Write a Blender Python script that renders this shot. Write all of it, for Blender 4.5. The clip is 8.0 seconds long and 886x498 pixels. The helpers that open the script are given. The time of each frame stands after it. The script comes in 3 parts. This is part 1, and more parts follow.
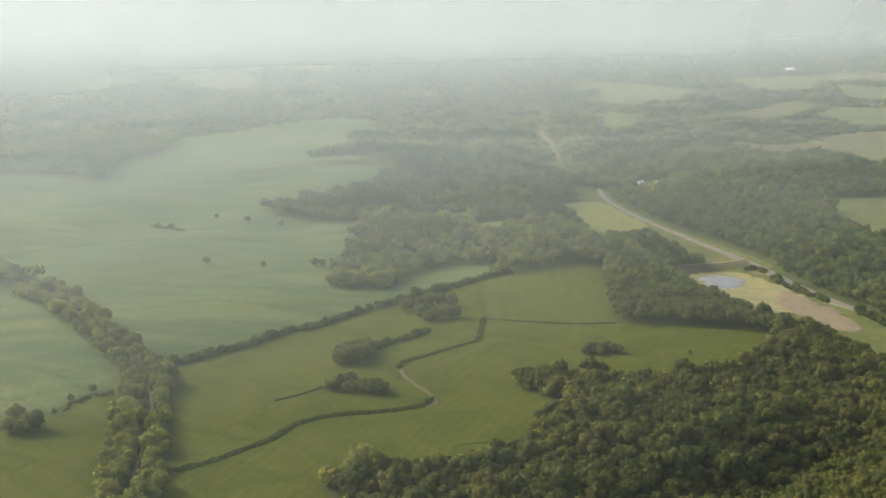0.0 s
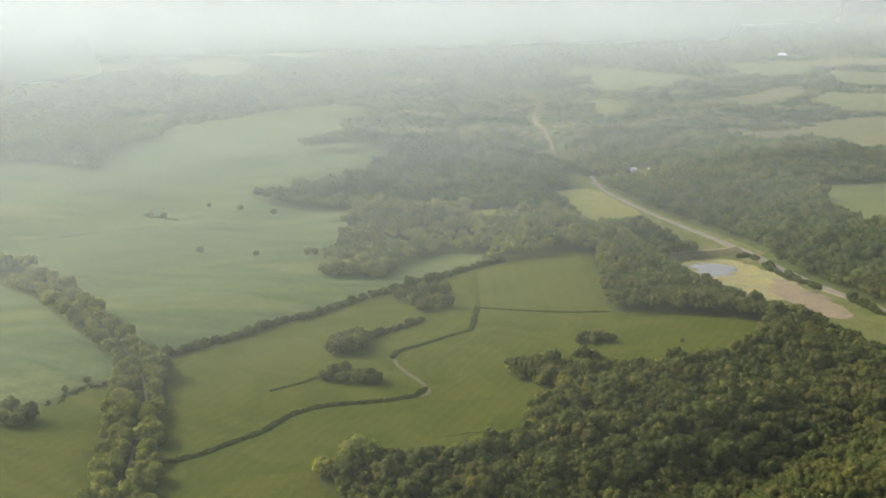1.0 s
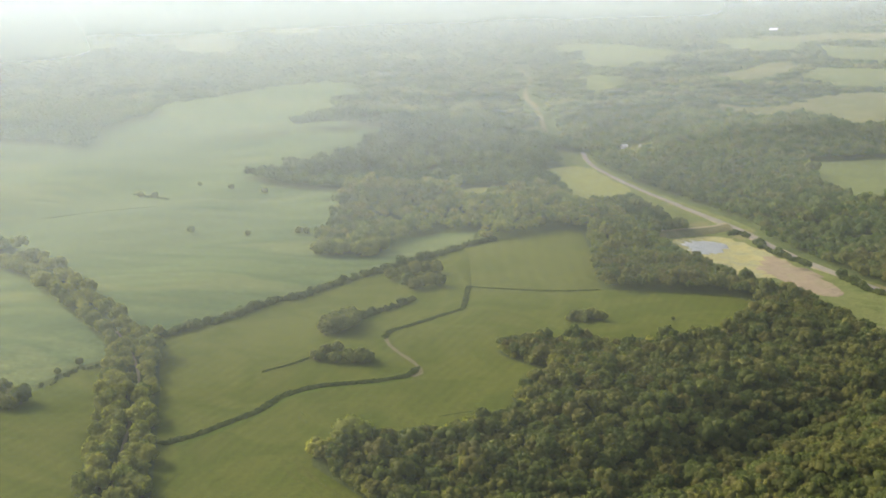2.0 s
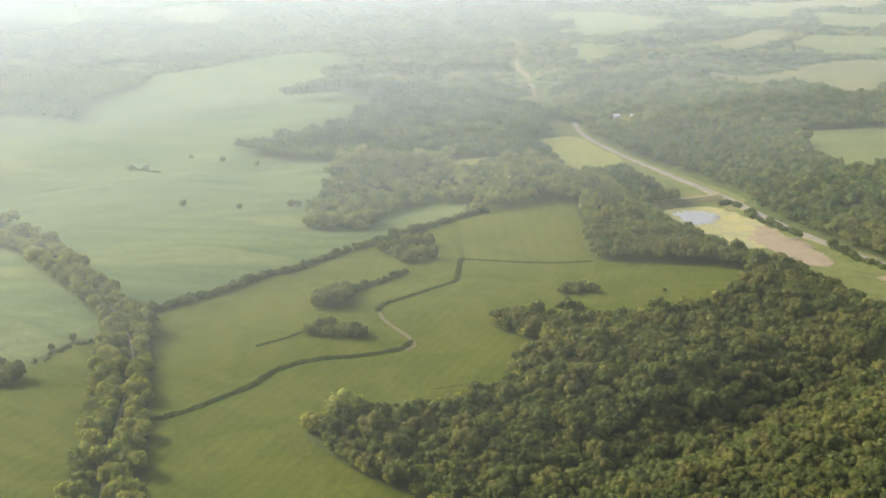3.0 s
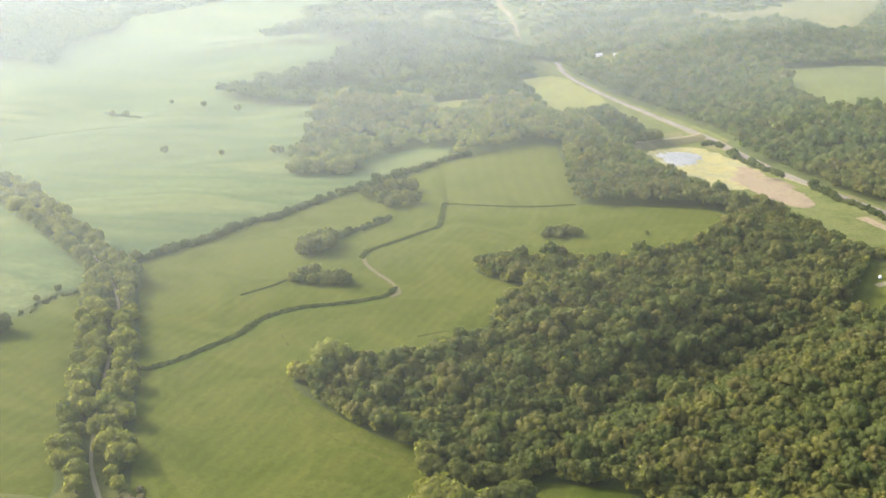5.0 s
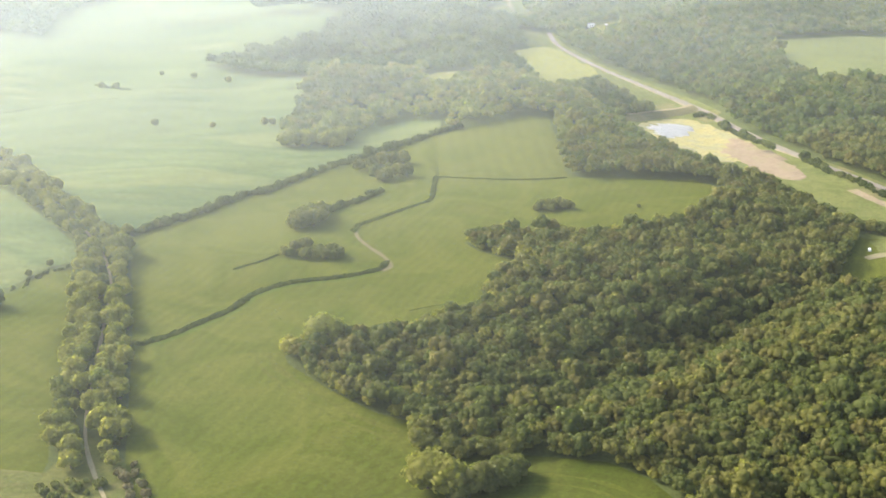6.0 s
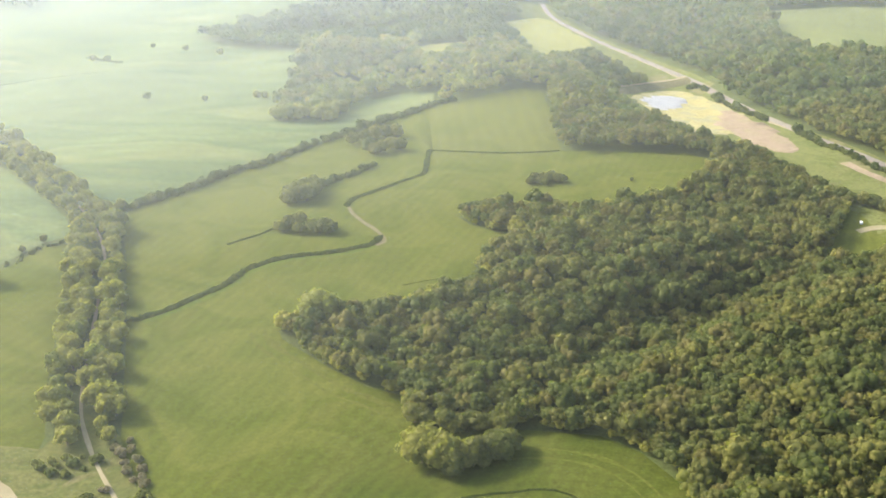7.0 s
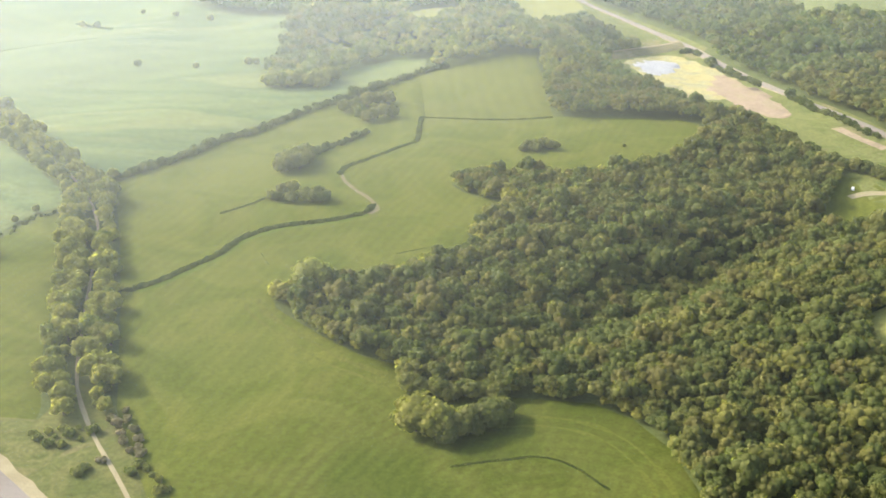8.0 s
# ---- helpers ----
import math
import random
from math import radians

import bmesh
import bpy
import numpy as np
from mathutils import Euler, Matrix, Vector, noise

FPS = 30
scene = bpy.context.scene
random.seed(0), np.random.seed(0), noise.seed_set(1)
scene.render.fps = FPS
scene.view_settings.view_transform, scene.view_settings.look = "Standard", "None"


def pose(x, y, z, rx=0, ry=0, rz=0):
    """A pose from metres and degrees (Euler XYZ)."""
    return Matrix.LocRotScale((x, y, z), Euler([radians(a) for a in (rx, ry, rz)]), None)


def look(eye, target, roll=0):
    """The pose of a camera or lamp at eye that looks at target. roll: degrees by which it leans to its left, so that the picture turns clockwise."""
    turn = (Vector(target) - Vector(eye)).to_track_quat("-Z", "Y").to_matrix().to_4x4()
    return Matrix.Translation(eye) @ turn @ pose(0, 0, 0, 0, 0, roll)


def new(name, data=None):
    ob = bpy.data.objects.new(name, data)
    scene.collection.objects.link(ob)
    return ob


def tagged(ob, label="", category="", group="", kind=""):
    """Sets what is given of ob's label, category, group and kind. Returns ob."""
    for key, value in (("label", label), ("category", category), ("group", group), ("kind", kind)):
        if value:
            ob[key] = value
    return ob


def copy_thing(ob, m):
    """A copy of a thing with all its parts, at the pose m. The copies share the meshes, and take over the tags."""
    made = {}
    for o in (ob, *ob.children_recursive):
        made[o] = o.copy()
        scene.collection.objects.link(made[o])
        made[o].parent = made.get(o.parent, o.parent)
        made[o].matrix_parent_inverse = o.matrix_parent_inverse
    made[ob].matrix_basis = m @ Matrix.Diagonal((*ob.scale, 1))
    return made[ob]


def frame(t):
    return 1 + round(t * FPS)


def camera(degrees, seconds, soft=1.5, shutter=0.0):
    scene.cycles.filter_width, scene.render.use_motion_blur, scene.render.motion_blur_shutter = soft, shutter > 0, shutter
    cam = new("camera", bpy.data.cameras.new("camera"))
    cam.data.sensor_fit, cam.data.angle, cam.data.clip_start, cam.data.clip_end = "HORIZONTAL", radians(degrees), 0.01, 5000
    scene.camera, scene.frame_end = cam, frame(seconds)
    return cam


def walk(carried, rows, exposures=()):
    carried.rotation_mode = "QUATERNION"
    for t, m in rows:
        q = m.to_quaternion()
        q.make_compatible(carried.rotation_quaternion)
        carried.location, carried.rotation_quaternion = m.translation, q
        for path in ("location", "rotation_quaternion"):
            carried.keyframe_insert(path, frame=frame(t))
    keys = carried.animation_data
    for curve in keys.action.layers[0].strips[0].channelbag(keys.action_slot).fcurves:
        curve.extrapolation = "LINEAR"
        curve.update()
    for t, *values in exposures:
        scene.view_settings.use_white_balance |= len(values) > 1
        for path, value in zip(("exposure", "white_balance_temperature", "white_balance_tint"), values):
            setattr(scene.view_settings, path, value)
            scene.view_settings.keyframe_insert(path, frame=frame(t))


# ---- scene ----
# Camera: it rises a little over the fields and tilts down.
cam = camera(43.9, 8.0, 1.8)
PATH = [
    (0, (0.0, 0.0, 240.0), (-0.1, 974.1, 14.0), 0.58),
    (0.5, (0.0, -0.1, 241.4), (2.9, 973.8, 14.8), 0.53),
    (1, (0.0, -0.3, 242.9), (6.2, 970.8, 4.3), 0.45),
    (1.5, (0.0, -0.4, 244.4), (10.2, 968.1, -4.5), 0.41),
    (3, (0.0, -0.8, 248.9), (21.0, 956.8, -38.4), 0.10),
    (3.5, (0.0, -1.0, 250.4), (24.5, 952.5, -50.2), -0.01),
    (4, (0.1, -1.1, 251.9), (28.1, 948.0, -61.8), -0.11),
    (4.5, (0.1, -1.2, 253.5), (31.6, 943.1, -74.2), -0.20),
    (6, (0.1, -1.6, 258.1), (42.0, 927.6, -109.2), -0.19),
    (6.5, (0.1, -1.8, 259.6), (44.9, 922.1, -120.3), -0.18),
    (7, (0.1, -2.0, 261.1), (47.4, 916.6, -131.4), -0.22),
    (7.5, (0.2, -2.1, 262.7), (50.6, 908.1, -148.3), -0.33),
    (8, (0.2, -2.3, 264.2), (52.7, 902.4, -158.5), -0.34),
]
EXPOSURES = [(0.0, 0.66, 6600, 9), (1.5, 0.86, 6580, 9), (4.0, 1.45, 6500, 11), (8.0, 1.90, 6380, 13)]
walk(cam, [(t, look(eye, target, roll)) for t, eye, target, roll in PATH], EXPOSURES)

# Light: a low hazy sun ahead on the left, and the sky.
SUN_TURN, SUN_HEIGHT = -66.0, 34.0
world = bpy.data.worlds.new("sky")
scene.world = world
world.use_nodes = True
sky = world.node_tree.nodes.new("ShaderNodeTexSky")
sky.sky_type, sky.sun_disc = "NISHITA", False
sky.sun_elevation, sky.sun_rotation = radians(SUN_HEIGHT), radians(SUN_TURN)
sky.air_density, sky.dust_density, sky.altitude = 1.0, 6.0, 200
world.node_tree.links.new(sky.outputs[0], world.node_tree.nodes["Background"].inputs[0])
world.node_tree.nodes["Background"].inputs[1].default_value = 0.15
sun = new("sun", bpy.data.lights.new("sun", "SUN"))
sun.data.energy, sun.data.angle, sun.data.color = 2.0, radians(2.5), (1.0, 0.93, 0.8)
a, e = radians(SUN_TURN), radians(SUN_HEIGHT)
sun.matrix_world = look((0, 0, 900), (-math.sin(a) * math.cos(e) * 9, -math.cos(a) * math.cos(e) * 9, 900 - math.sin(e) * 9))


# ---- land ----
def bell(x, y, cx, cy, sx, sy):
    return np.exp(-((x - cx) / sx) ** 2 - ((y - cy) / sy) ** 2)


def ease(v, a, b):
    u = np.clip((v - a) / (b - a), 0, 1)
    return u * u * (3 - 2 * u)


def land(x, y):
    """Height of the ground at a place of the plan."""
    x, y = np.asarray(x, float), np.asarray(y, float)
    z = -3 + 13 * bell(x, y, -230, 640, 110, 260) + 7 * bell(x, y, -200, 940, 140, 150) + 4 * bell(x, y, -60, 520, 90, 90)
    z = z + 6 * bell(x, y, -60, 670, 60, 60) + 14 * bell(x, y, 250, 430, 90, 110) - 5 * bell(x, y, 220, 640, 90, 50)
    along, off = 0.82 * (x - 170) + 0.57 * (y - 525), -0.57 * (x - 170) + 0.82 * (y - 525)
    z = z - 22 * bell(along, off, 10, 0, 120, 30) + 6 * bell(x, y, 90, 600, 90, 45)
    z = z + 22 * bell(x, y, -35, 1095, 78, 70) + 8 * bell(x, y, 92, 1065, 70, 50) - 12 * bell(x, y, -70, 1245, 110, 50)
    z = z + 3.2 * ease(-x, 60, 220) * ease(y, 690, 800) * (1 - ease(y, 1350, 1600)) * (np.sin(y / 42 + x / 90) + 0.9 * np.sin(x / 38 - y / 90 + 1))
    off = x - (347 - 0.14 * (y - 700))
    z = z - 24 * ease(y, 740, 1020) * np.exp(-((off / np.where(off < 0, 120, 65)) ** 2)) * (1 - ease(y, 1900, 2600))
    z = z + 7 * bell(x, y, 90, 1000, 80, 80) - 8 * bell(x, y, -20, 1120, 80, 60) + 9 * bell(x, y, 470, 1060, 90, 260) + 32 * bell(x, y, -70, 1460, 230, 95) - 8 * bell(x, y, 0, 1270, 150, 60) + 14 * bell(x, y, 520, 1500, 220, 120)
    far = ease(y, 1300, 2600)
    z = z + far * 14 * (np.sin(x / 410 + 0.7) * np.sin(y / 330 + 1.1) + 0.5 * np.sin((x + 0.6 * y) / 230))
    z = z + 110 * ease(np.hypot(x, y), 4300, 5300) * (0.85 + 0.15 * np.sin(x / 520 + 2))
    return z + 0.8 * np.sin(x / 47 + 0.3 * np.sin(y / 61)) * np.sin(y / 53)


# ---- materials ----
def nodes_of(name):
    mat = bpy.data.materials.new(name)
    mat.use_nodes = True
    tree = mat.node_tree
    tree.nodes.clear()
    return mat, tree, tree.links.new


def ramp(tree, stops):
    n = tree.nodes.new("ShaderNodeValToRGB")
    while len(n.color_ramp.elements) < len(stops):
        n.color_ramp.elements.new(0.5)
    for el, (at, col) in zip(n.color_ramp.elements, stops):
        el.position, el.color = at, (*col, 1)
    return n


def noise_node(tree, link, vec, scale, detail=4, rough=0.6, warp=0.0):
    n = tree.nodes.new("ShaderNodeTexNoise")
    n.inputs["Scale"].default_value, n.inputs["Detail"].default_value = scale, detail
    n.inputs["Roughness"].default_value, n.inputs["Distortion"].default_value = rough, warp
    link(vec, n.inputs["Vector"])
    return n


def mixed(tree, link, blend, fac, a, b):
    n = tree.nodes.new("ShaderNodeMix")
    n.data_type, n.blend_type = "RGBA", blend
    for key, v in (("Factor", fac), ("A", a), ("B", b)):
        sock = [s for s in n.inputs if s.name == key and s.enabled][0]
        if isinstance(v, (int, float)):
            sock.default_value = v
        elif isinstance(v, tuple):
            sock.default_value = (*v, 1)
        else:
            link(v, sock)
    return [s for s in n.outputs if s.enabled][0]


def math_node(tree, link, op, a, b, clamp=False):
    n = tree.nodes.new("ShaderNodeMath")
    n.operation, n.use_clamp = op, clamp
    for s, v in zip(n.inputs, (a, b)):
        if isinstance(v, (int, float)):
            s.default_value = v
        else:
            link(v, s)
    return n.outputs[0]


def surface(name, cols, broad, fine, rough=0.9, bump=0.3, lines=None, spec=0.06, grain=0.35, rings=None, stretch=None):
    """Ground cover: colours laid out by a broad noise, broken by a fine one; lines: (angle, spacing, strength, warp)."""
    mat, tree, link = nodes_of(name)
    vec = tree.nodes.new("ShaderNodeTexCoord").outputs["Object"]
    wide = vec
    if stretch:
        pull = tree.nodes.new("ShaderNodeMapping")
        pull.inputs["Scale"].default_value, pull.inputs["Rotation"].default_value = (*stretch[:2], 1), (0, 0, radians(stretch[2]))
        link(vec, pull.inputs["Vector"])
        wide = pull.outputs[0]
    big = noise_node(tree, link, wide, broad, 3, 0.55, 0.6)
    small = noise_node(tree, link, vec, fine, 5, 0.7)
    steps = [(0.32 + 0.36 * i / (len(cols) - 1), c) for i, c in enumerate(cols)]
    colour = ramp(tree, steps)
    link(big.outputs[0], colour.inputs[0])
    shade = ramp(tree, [(0.25, (1 - grain,) * 3), (0.75, (1 + grain,) * 3)])
    link(small.outputs[0], shade.inputs[0])
    col = mixed(tree, link, "MULTIPLY", 1.0, colour.outputs[0], shade.outputs[0])
    if lines:
        angle, gap, strength, warp = lines
        turn = tree.nodes.new("ShaderNodeMapping")
        turn.inputs["Rotation"].default_value = (0, 0, radians(angle))
        link(vec, turn.inputs["Vector"])
        wave = tree.nodes.new("ShaderNodeTexWave")
        wave.inputs["Scale"].default_value, wave.inputs["Distortion"].default_value = 0.314 / gap, warp
        wave.inputs["Detail"].default_value, wave.inputs["Detail Scale"].default_value = 2, 0.25
        link(turn.outputs[0], wave.inputs["Vector"])
        broken = math_node(tree, link, "MULTIPLY", wave.outputs["Fac"], noise_node(tree, link, vec, broad * 2.3, 2).outputs[0])
        dark = ramp(tree, [(0.1, (1 - strength,) * 3), (0.7, (1 + strength,) * 3)])
        link(broken, dark.inputs[0])
        col = mixed(tree, link, "MULTIPLY", 1.0, col, dark.outputs[0])
    if rings:
        cx, cy, reach, gap, strength = rings
        shift = tree.nodes.new("ShaderNodeMapping")
        shift.inputs["Location"].default_value = (-cx, -cy, 0)
        link(vec, shift.inputs["Vector"])
        arcs = tree.nodes.new("ShaderNodeTexWave")
        arcs.wave_type, arcs.rings_direction = "RINGS", "Z"
        arcs.inputs["Scale"].default_value, arcs.inputs["Distortion"].default_value = 0.314 / gap, 1.4
        arcs.inputs["Detail"].default_value, arcs.inputs["Detail Scale"].default_value = 2, 0.3
        link(shift.outputs[0], arcs.inputs["Vector"])
        size = tree.nodes.new("ShaderNodeVectorMath")
        size.operation = "LENGTH"
        link(shift.outputs[0], size.inputs[0])
        fade = tree.nodes.new("ShaderNodeMapRange")
        fade.interpolation_type = "SMOOTHSTEP"
        fade.inputs["From Min"].default_value, fade.inputs["From Max"].default_value = reach * 0.6, reach
        fade.inputs["To Min"].default_value, fade.inputs["To Max"].default_value = 1.0, 0.0
        link(size.outputs["Value"], fade.inputs["Value"])
        swath = ramp(tree, [(0.1, (1 - strength,) * 3), (0.9, (1 + strength, 1 + strength, 1 + strength * 0.6))])
        link(arcs.outputs["Fac"], swath.inputs[0])
        # Besides the arcs, the ground is darker within reach of their centre.
        darker = mixed(tree, link, "MULTIPLY", 1.0, swath.outputs[0], (0.75, 0.79, 0.85))
        col = mixed(tree, link, "MULTIPLY", fade.outputs[0], col, darker)
    b = tree.nodes.new("ShaderNodeBsdfPrincipled")
    b.inputs["Roughness"].default_value, b.inputs["Specular IOR Level"].default_value = rough, spec
    link(col, b.inputs["Base Color"])
    if bump:
        bp = tree.nodes.new("ShaderNodeBump")
        bp.inputs["Strength"].default_value, bp.inputs["Distance"].default_value = bump, 0.6
        link(small.outputs[0], bp.inputs["Height"])
        link(bp.outputs[0], b.inputs["Normal"])
    out = tree.nodes.new("ShaderNodeOutputMaterial")
    link(b.outputs[0], out.inputs[0])
    return mat


def foliage(name, cols, patch=0.09, single=False, broad=0.0):
    """Leaves: the colour changes from tree to tree (each crown's own tint) and from clump to clump; some light passes through."""
    mat, tree, link = nodes_of(name)
    vec = tree.nodes.new("ShaderNodeTexCoord").outputs["Object"]
    if single:
        drive = tree.nodes.new("ShaderNodeObjectInfo").outputs["Random"]
        steps = [(i / (len(cols) - 1), c) for i, c in enumerate(cols)]
    else:
        own = tree.nodes.new("ShaderNodeAttribute")
        own.attribute_name = "tint"
        stand = math_node(tree, link, "SUBTRACT", noise_node(tree, link, vec, patch, 2, 0.6).outputs[0], 0.5)
        drive = math_node(tree, link, "ADD", own.outputs["Fac"], math_node(tree, link, "MULTIPLY", stand, 0.9), True)
        steps = [(0.04 + 0.92 * i / (len(cols) - 1), c) for i, c in enumerate(cols)]
    colour = ramp(tree, steps)
    link(drive, colour.inputs[0])
    geo = tree.nodes.new("ShaderNodeNewGeometry")
    shade = ramp(tree, [(0.0, (0.88, 0.9, 0.86)), (1.0, (1.12, 1.1, 1.04))])
    link(geo.outputs["Random Per Island"], shade.inputs[0])
    col = mixed(tree, link, "MULTIPLY", 1.0, colour.outputs[0], shade.outputs[0])
    if broad:
        # Broad light and dark areas imitate sunlit and shaded slopes.
        slope_light = ramp(tree, [(0.35, (0.72, 0.74, 0.74)), (0.65, (1.3, 1.27, 1.2))])
        link(noise_node(tree, link, vec, broad, 3, 0.6).outputs[0], slope_light.inputs[0])
        col = mixed(tree, link, "MULTIPLY", 1.0, col, slope_light.outputs[0])
    fine = noise_node(tree, link, vec, 1.4, 3, 0.7)
    speck = ramp(tree, [(0.3, (0.86, 0.86, 0.86)), (0.7, (1.12, 1.12, 1.1))])
    link(fine.outputs[0], speck.inputs[0])
    col = mixed(tree, link, "MULTIPLY", 1.0, col, speck.outputs[0])
    b = tree.nodes.new("ShaderNodeBsdfPrincipled")
    b.inputs["Roughness"].default_value, b.inputs["Specular IOR Level"].default_value = 0.65, 0.12
    link(col, b.inputs["Base Color"])
    bp = tree.nodes.new("ShaderNodeBump")
    bp.inputs["Strength"].default_value, bp.inputs["Distance"].default_value = 0.3, 0.5
    link(fine.outputs[0], bp.inputs["Height"])
    link(bp.outputs[0], b.inputs["Normal"])
    thin = tree.nodes.new("ShaderNodeBsdfTranslucent")
    link(mixed(tree, link, "MULTIPLY", 1.0, col, (1.2, 1.3, 0.7)), thin.inputs[0])
    mix = tree.nodes.new("ShaderNodeMixShader")
    mix.inputs[0].default_value = 0.54
    link(b.outputs[0], mix.inputs[1])
    link(thin.outputs[0], mix.inputs[2])
    out = tree.nodes.new("ShaderNodeOutputMaterial")
    link(mix.outputs[0], out.inputs[0])
    return mat


def haze_sheet_material(name, most, low, deep, wide, hue):
    """Flat sheet standing in for haze: scatters light, clear at the ground, fuller above."""
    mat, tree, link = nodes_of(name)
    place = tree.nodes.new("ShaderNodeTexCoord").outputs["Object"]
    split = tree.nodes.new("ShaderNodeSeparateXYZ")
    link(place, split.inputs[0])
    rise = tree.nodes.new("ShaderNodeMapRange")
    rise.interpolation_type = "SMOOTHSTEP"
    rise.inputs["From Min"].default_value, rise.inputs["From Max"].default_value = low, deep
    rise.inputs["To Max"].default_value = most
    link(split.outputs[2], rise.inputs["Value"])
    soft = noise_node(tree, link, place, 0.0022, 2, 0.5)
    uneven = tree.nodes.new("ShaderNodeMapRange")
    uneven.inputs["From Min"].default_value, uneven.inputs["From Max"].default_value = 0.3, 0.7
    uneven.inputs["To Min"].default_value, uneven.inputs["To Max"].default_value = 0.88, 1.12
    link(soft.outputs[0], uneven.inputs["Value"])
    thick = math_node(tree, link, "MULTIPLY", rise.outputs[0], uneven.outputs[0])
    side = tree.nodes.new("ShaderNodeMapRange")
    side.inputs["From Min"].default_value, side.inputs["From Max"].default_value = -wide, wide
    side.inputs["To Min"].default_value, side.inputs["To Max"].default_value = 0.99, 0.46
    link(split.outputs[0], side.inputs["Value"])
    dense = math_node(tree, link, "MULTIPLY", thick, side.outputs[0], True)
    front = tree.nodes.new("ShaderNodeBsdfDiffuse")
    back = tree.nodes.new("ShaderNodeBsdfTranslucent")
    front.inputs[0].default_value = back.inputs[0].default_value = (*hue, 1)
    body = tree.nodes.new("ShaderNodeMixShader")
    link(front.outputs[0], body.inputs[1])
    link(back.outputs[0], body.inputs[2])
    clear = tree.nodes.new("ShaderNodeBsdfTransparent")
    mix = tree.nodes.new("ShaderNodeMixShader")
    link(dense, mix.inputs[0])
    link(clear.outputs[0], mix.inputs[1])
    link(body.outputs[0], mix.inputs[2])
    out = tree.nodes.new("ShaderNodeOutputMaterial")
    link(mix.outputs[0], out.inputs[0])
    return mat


UNDERGROWTH = surface("undergrowth", [(0.040, 0.054, 0.017), (0.062, 0.078, 0.024), (0.050, 0.062, 0.022)], 0.02, 0.6)
MEADOW = surface("mown_meadow", [(0.051, 0.067, 0.006), (0.062, 0.076, 0.009), (0.074, 0.084, 0.012), (0.056, 0.071, 0.007), (0.069, 0.078, 0.011)], 0.016, 0.6, lines=(24, 7, 0.06, 7.0), grain=0.28, rings=(62, 310, 165, 6, 0.045))
LUSH = surface("lush_grass", [(0.056, 0.079, 0.009), (0.066, 0.088, 0.012)], 0.03, 0.6, grain=0.25)
DRY_EDGE = surface("dry_grass_edge", [(0.058, 0.068, 0.009), (0.070, 0.076, 0.013)], 0.05, 0.6, grain=0.35)
STRIP = surface("young_crop", [(0.062, 0.076, 0.012), (0.076, 0.086, 0.016), (0.066, 0.078, 0.013)], 0.02, 0.7, lines=(0, 12, 0.05, 2.0))
# Long bands put the soft shade of the slopes into the crop's colour.
PALE = surface("pale_crop_slope_shade", [(0.055, 0.082, 0.030), (0.068, 0.096, 0.034), (0.086, 0.112, 0.040), (0.064, 0.092, 0.033), (0.102, 0.122, 0.044), (0.074, 0.101, 0.036)], 0.007, 0.35, lines=(68, 40, 0.06, 9.0), stretch=(0.42, 1.5, 8))
ROUGH = surface("rough_grass", [(0.055, 0.068, 0.015), (0.086, 0.090, 0.026), (0.066, 0.077, 0.019), (0.105, 0.098, 0.036)], 0.04, 0.5, grain=0.4)
STRAW = surface("stubble", [(0.128, 0.122, 0.046), (0.098, 0.106, 0.038), (0.115, 0.114, 0.042)], 0.008, 0.3)
GRASSY = surface("near_pasture", [(0.140, 0.152, 0.034), (0.168, 0.170, 0.044), (0.148, 0.155, 0.037)], 0.012, 0.3)
FAR_GRASS = surface("far_pasture", [(0.080, 0.100, 0.031), (0.100, 0.116, 0.037), (0.086, 0.102, 0.033)], 0.006, 0.3)
VALLEY_GRASS = surface("valley_grass", [(0.064, 0.082, 0.018), (0.105, 0.115, 0.034), (0.078, 0.094, 0.022), (0.125, 0.118, 0.048)], 0.025, 0.4, grain=0.35)
ASPHALT = surface("worn_asphalt", [(0.135, 0.124, 0.100), (0.165, 0.150, 0.125)], 0.05, 1.2, grain=0.15, bump=0.1)
GRAVEL = surface("pale_gravel", [(0.180, 0.158, 0.088), (0.220, 0.195, 0.112)], 0.08, 1.5, grain=0.25)
SHOULDER = surface("dusty_shoulder", [(0.156, 0.140, 0.086), (0.203, 0.179, 0.117)], 0.08, 1.5, grain=0.25)
DIRT = surface("dry_dirt", [(0.105, 0.098, 0.045), (0.130, 0.116, 0.058)], 0.1, 1.0)
DAM_GRASS = surface("dry_dam_grass", [(0.1, 0.095, 0.042), (0.135, 0.12, 0.058)], 0.05, 0.6)
ALGAE = surface("pond_algae", [(0.205, 0.190, 0.075), (0.255, 0.228, 0.095), (0.190, 0.190, 0.095), (0.235, 0.212, 0.115)], 0.05, 0.4, grain=0.3)
MUD = surface("drying_mud", [(0.165, 0.135, 0.085), (0.205, 0.160, 0.105), (0.180, 0.158, 0.085)], 0.05, 0.3, grain=0.3)
# The water's base is raised to stand in for reflected sky.
WATER = surface("shallow_water", [(0.19, 0.195, 0.19), (0.235, 0.235, 0.22)], 0.06, 0.5, rough=0.35, bump=0.03, spec=0.35, grain=0.2)
WOOD_LEAVES = foliage("wood_leaves", [(0.080, 0.100, 0.027), (0.090, 0.110, 0.029), (0.099, 0.116, 0.030), (0.108, 0.117, 0.032), (0.115, 0.121, 0.033), (0.120, 0.113, 0.035), (0.148, 0.150, 0.038)], 0.02)
TREE_LEAVES = foliage("tree_leaves", [(0.092, 0.112, 0.034), (0.126, 0.138, 0.041), (0.160, 0.163, 0.050), (0.107, 0.121, 0.039)], single=True)
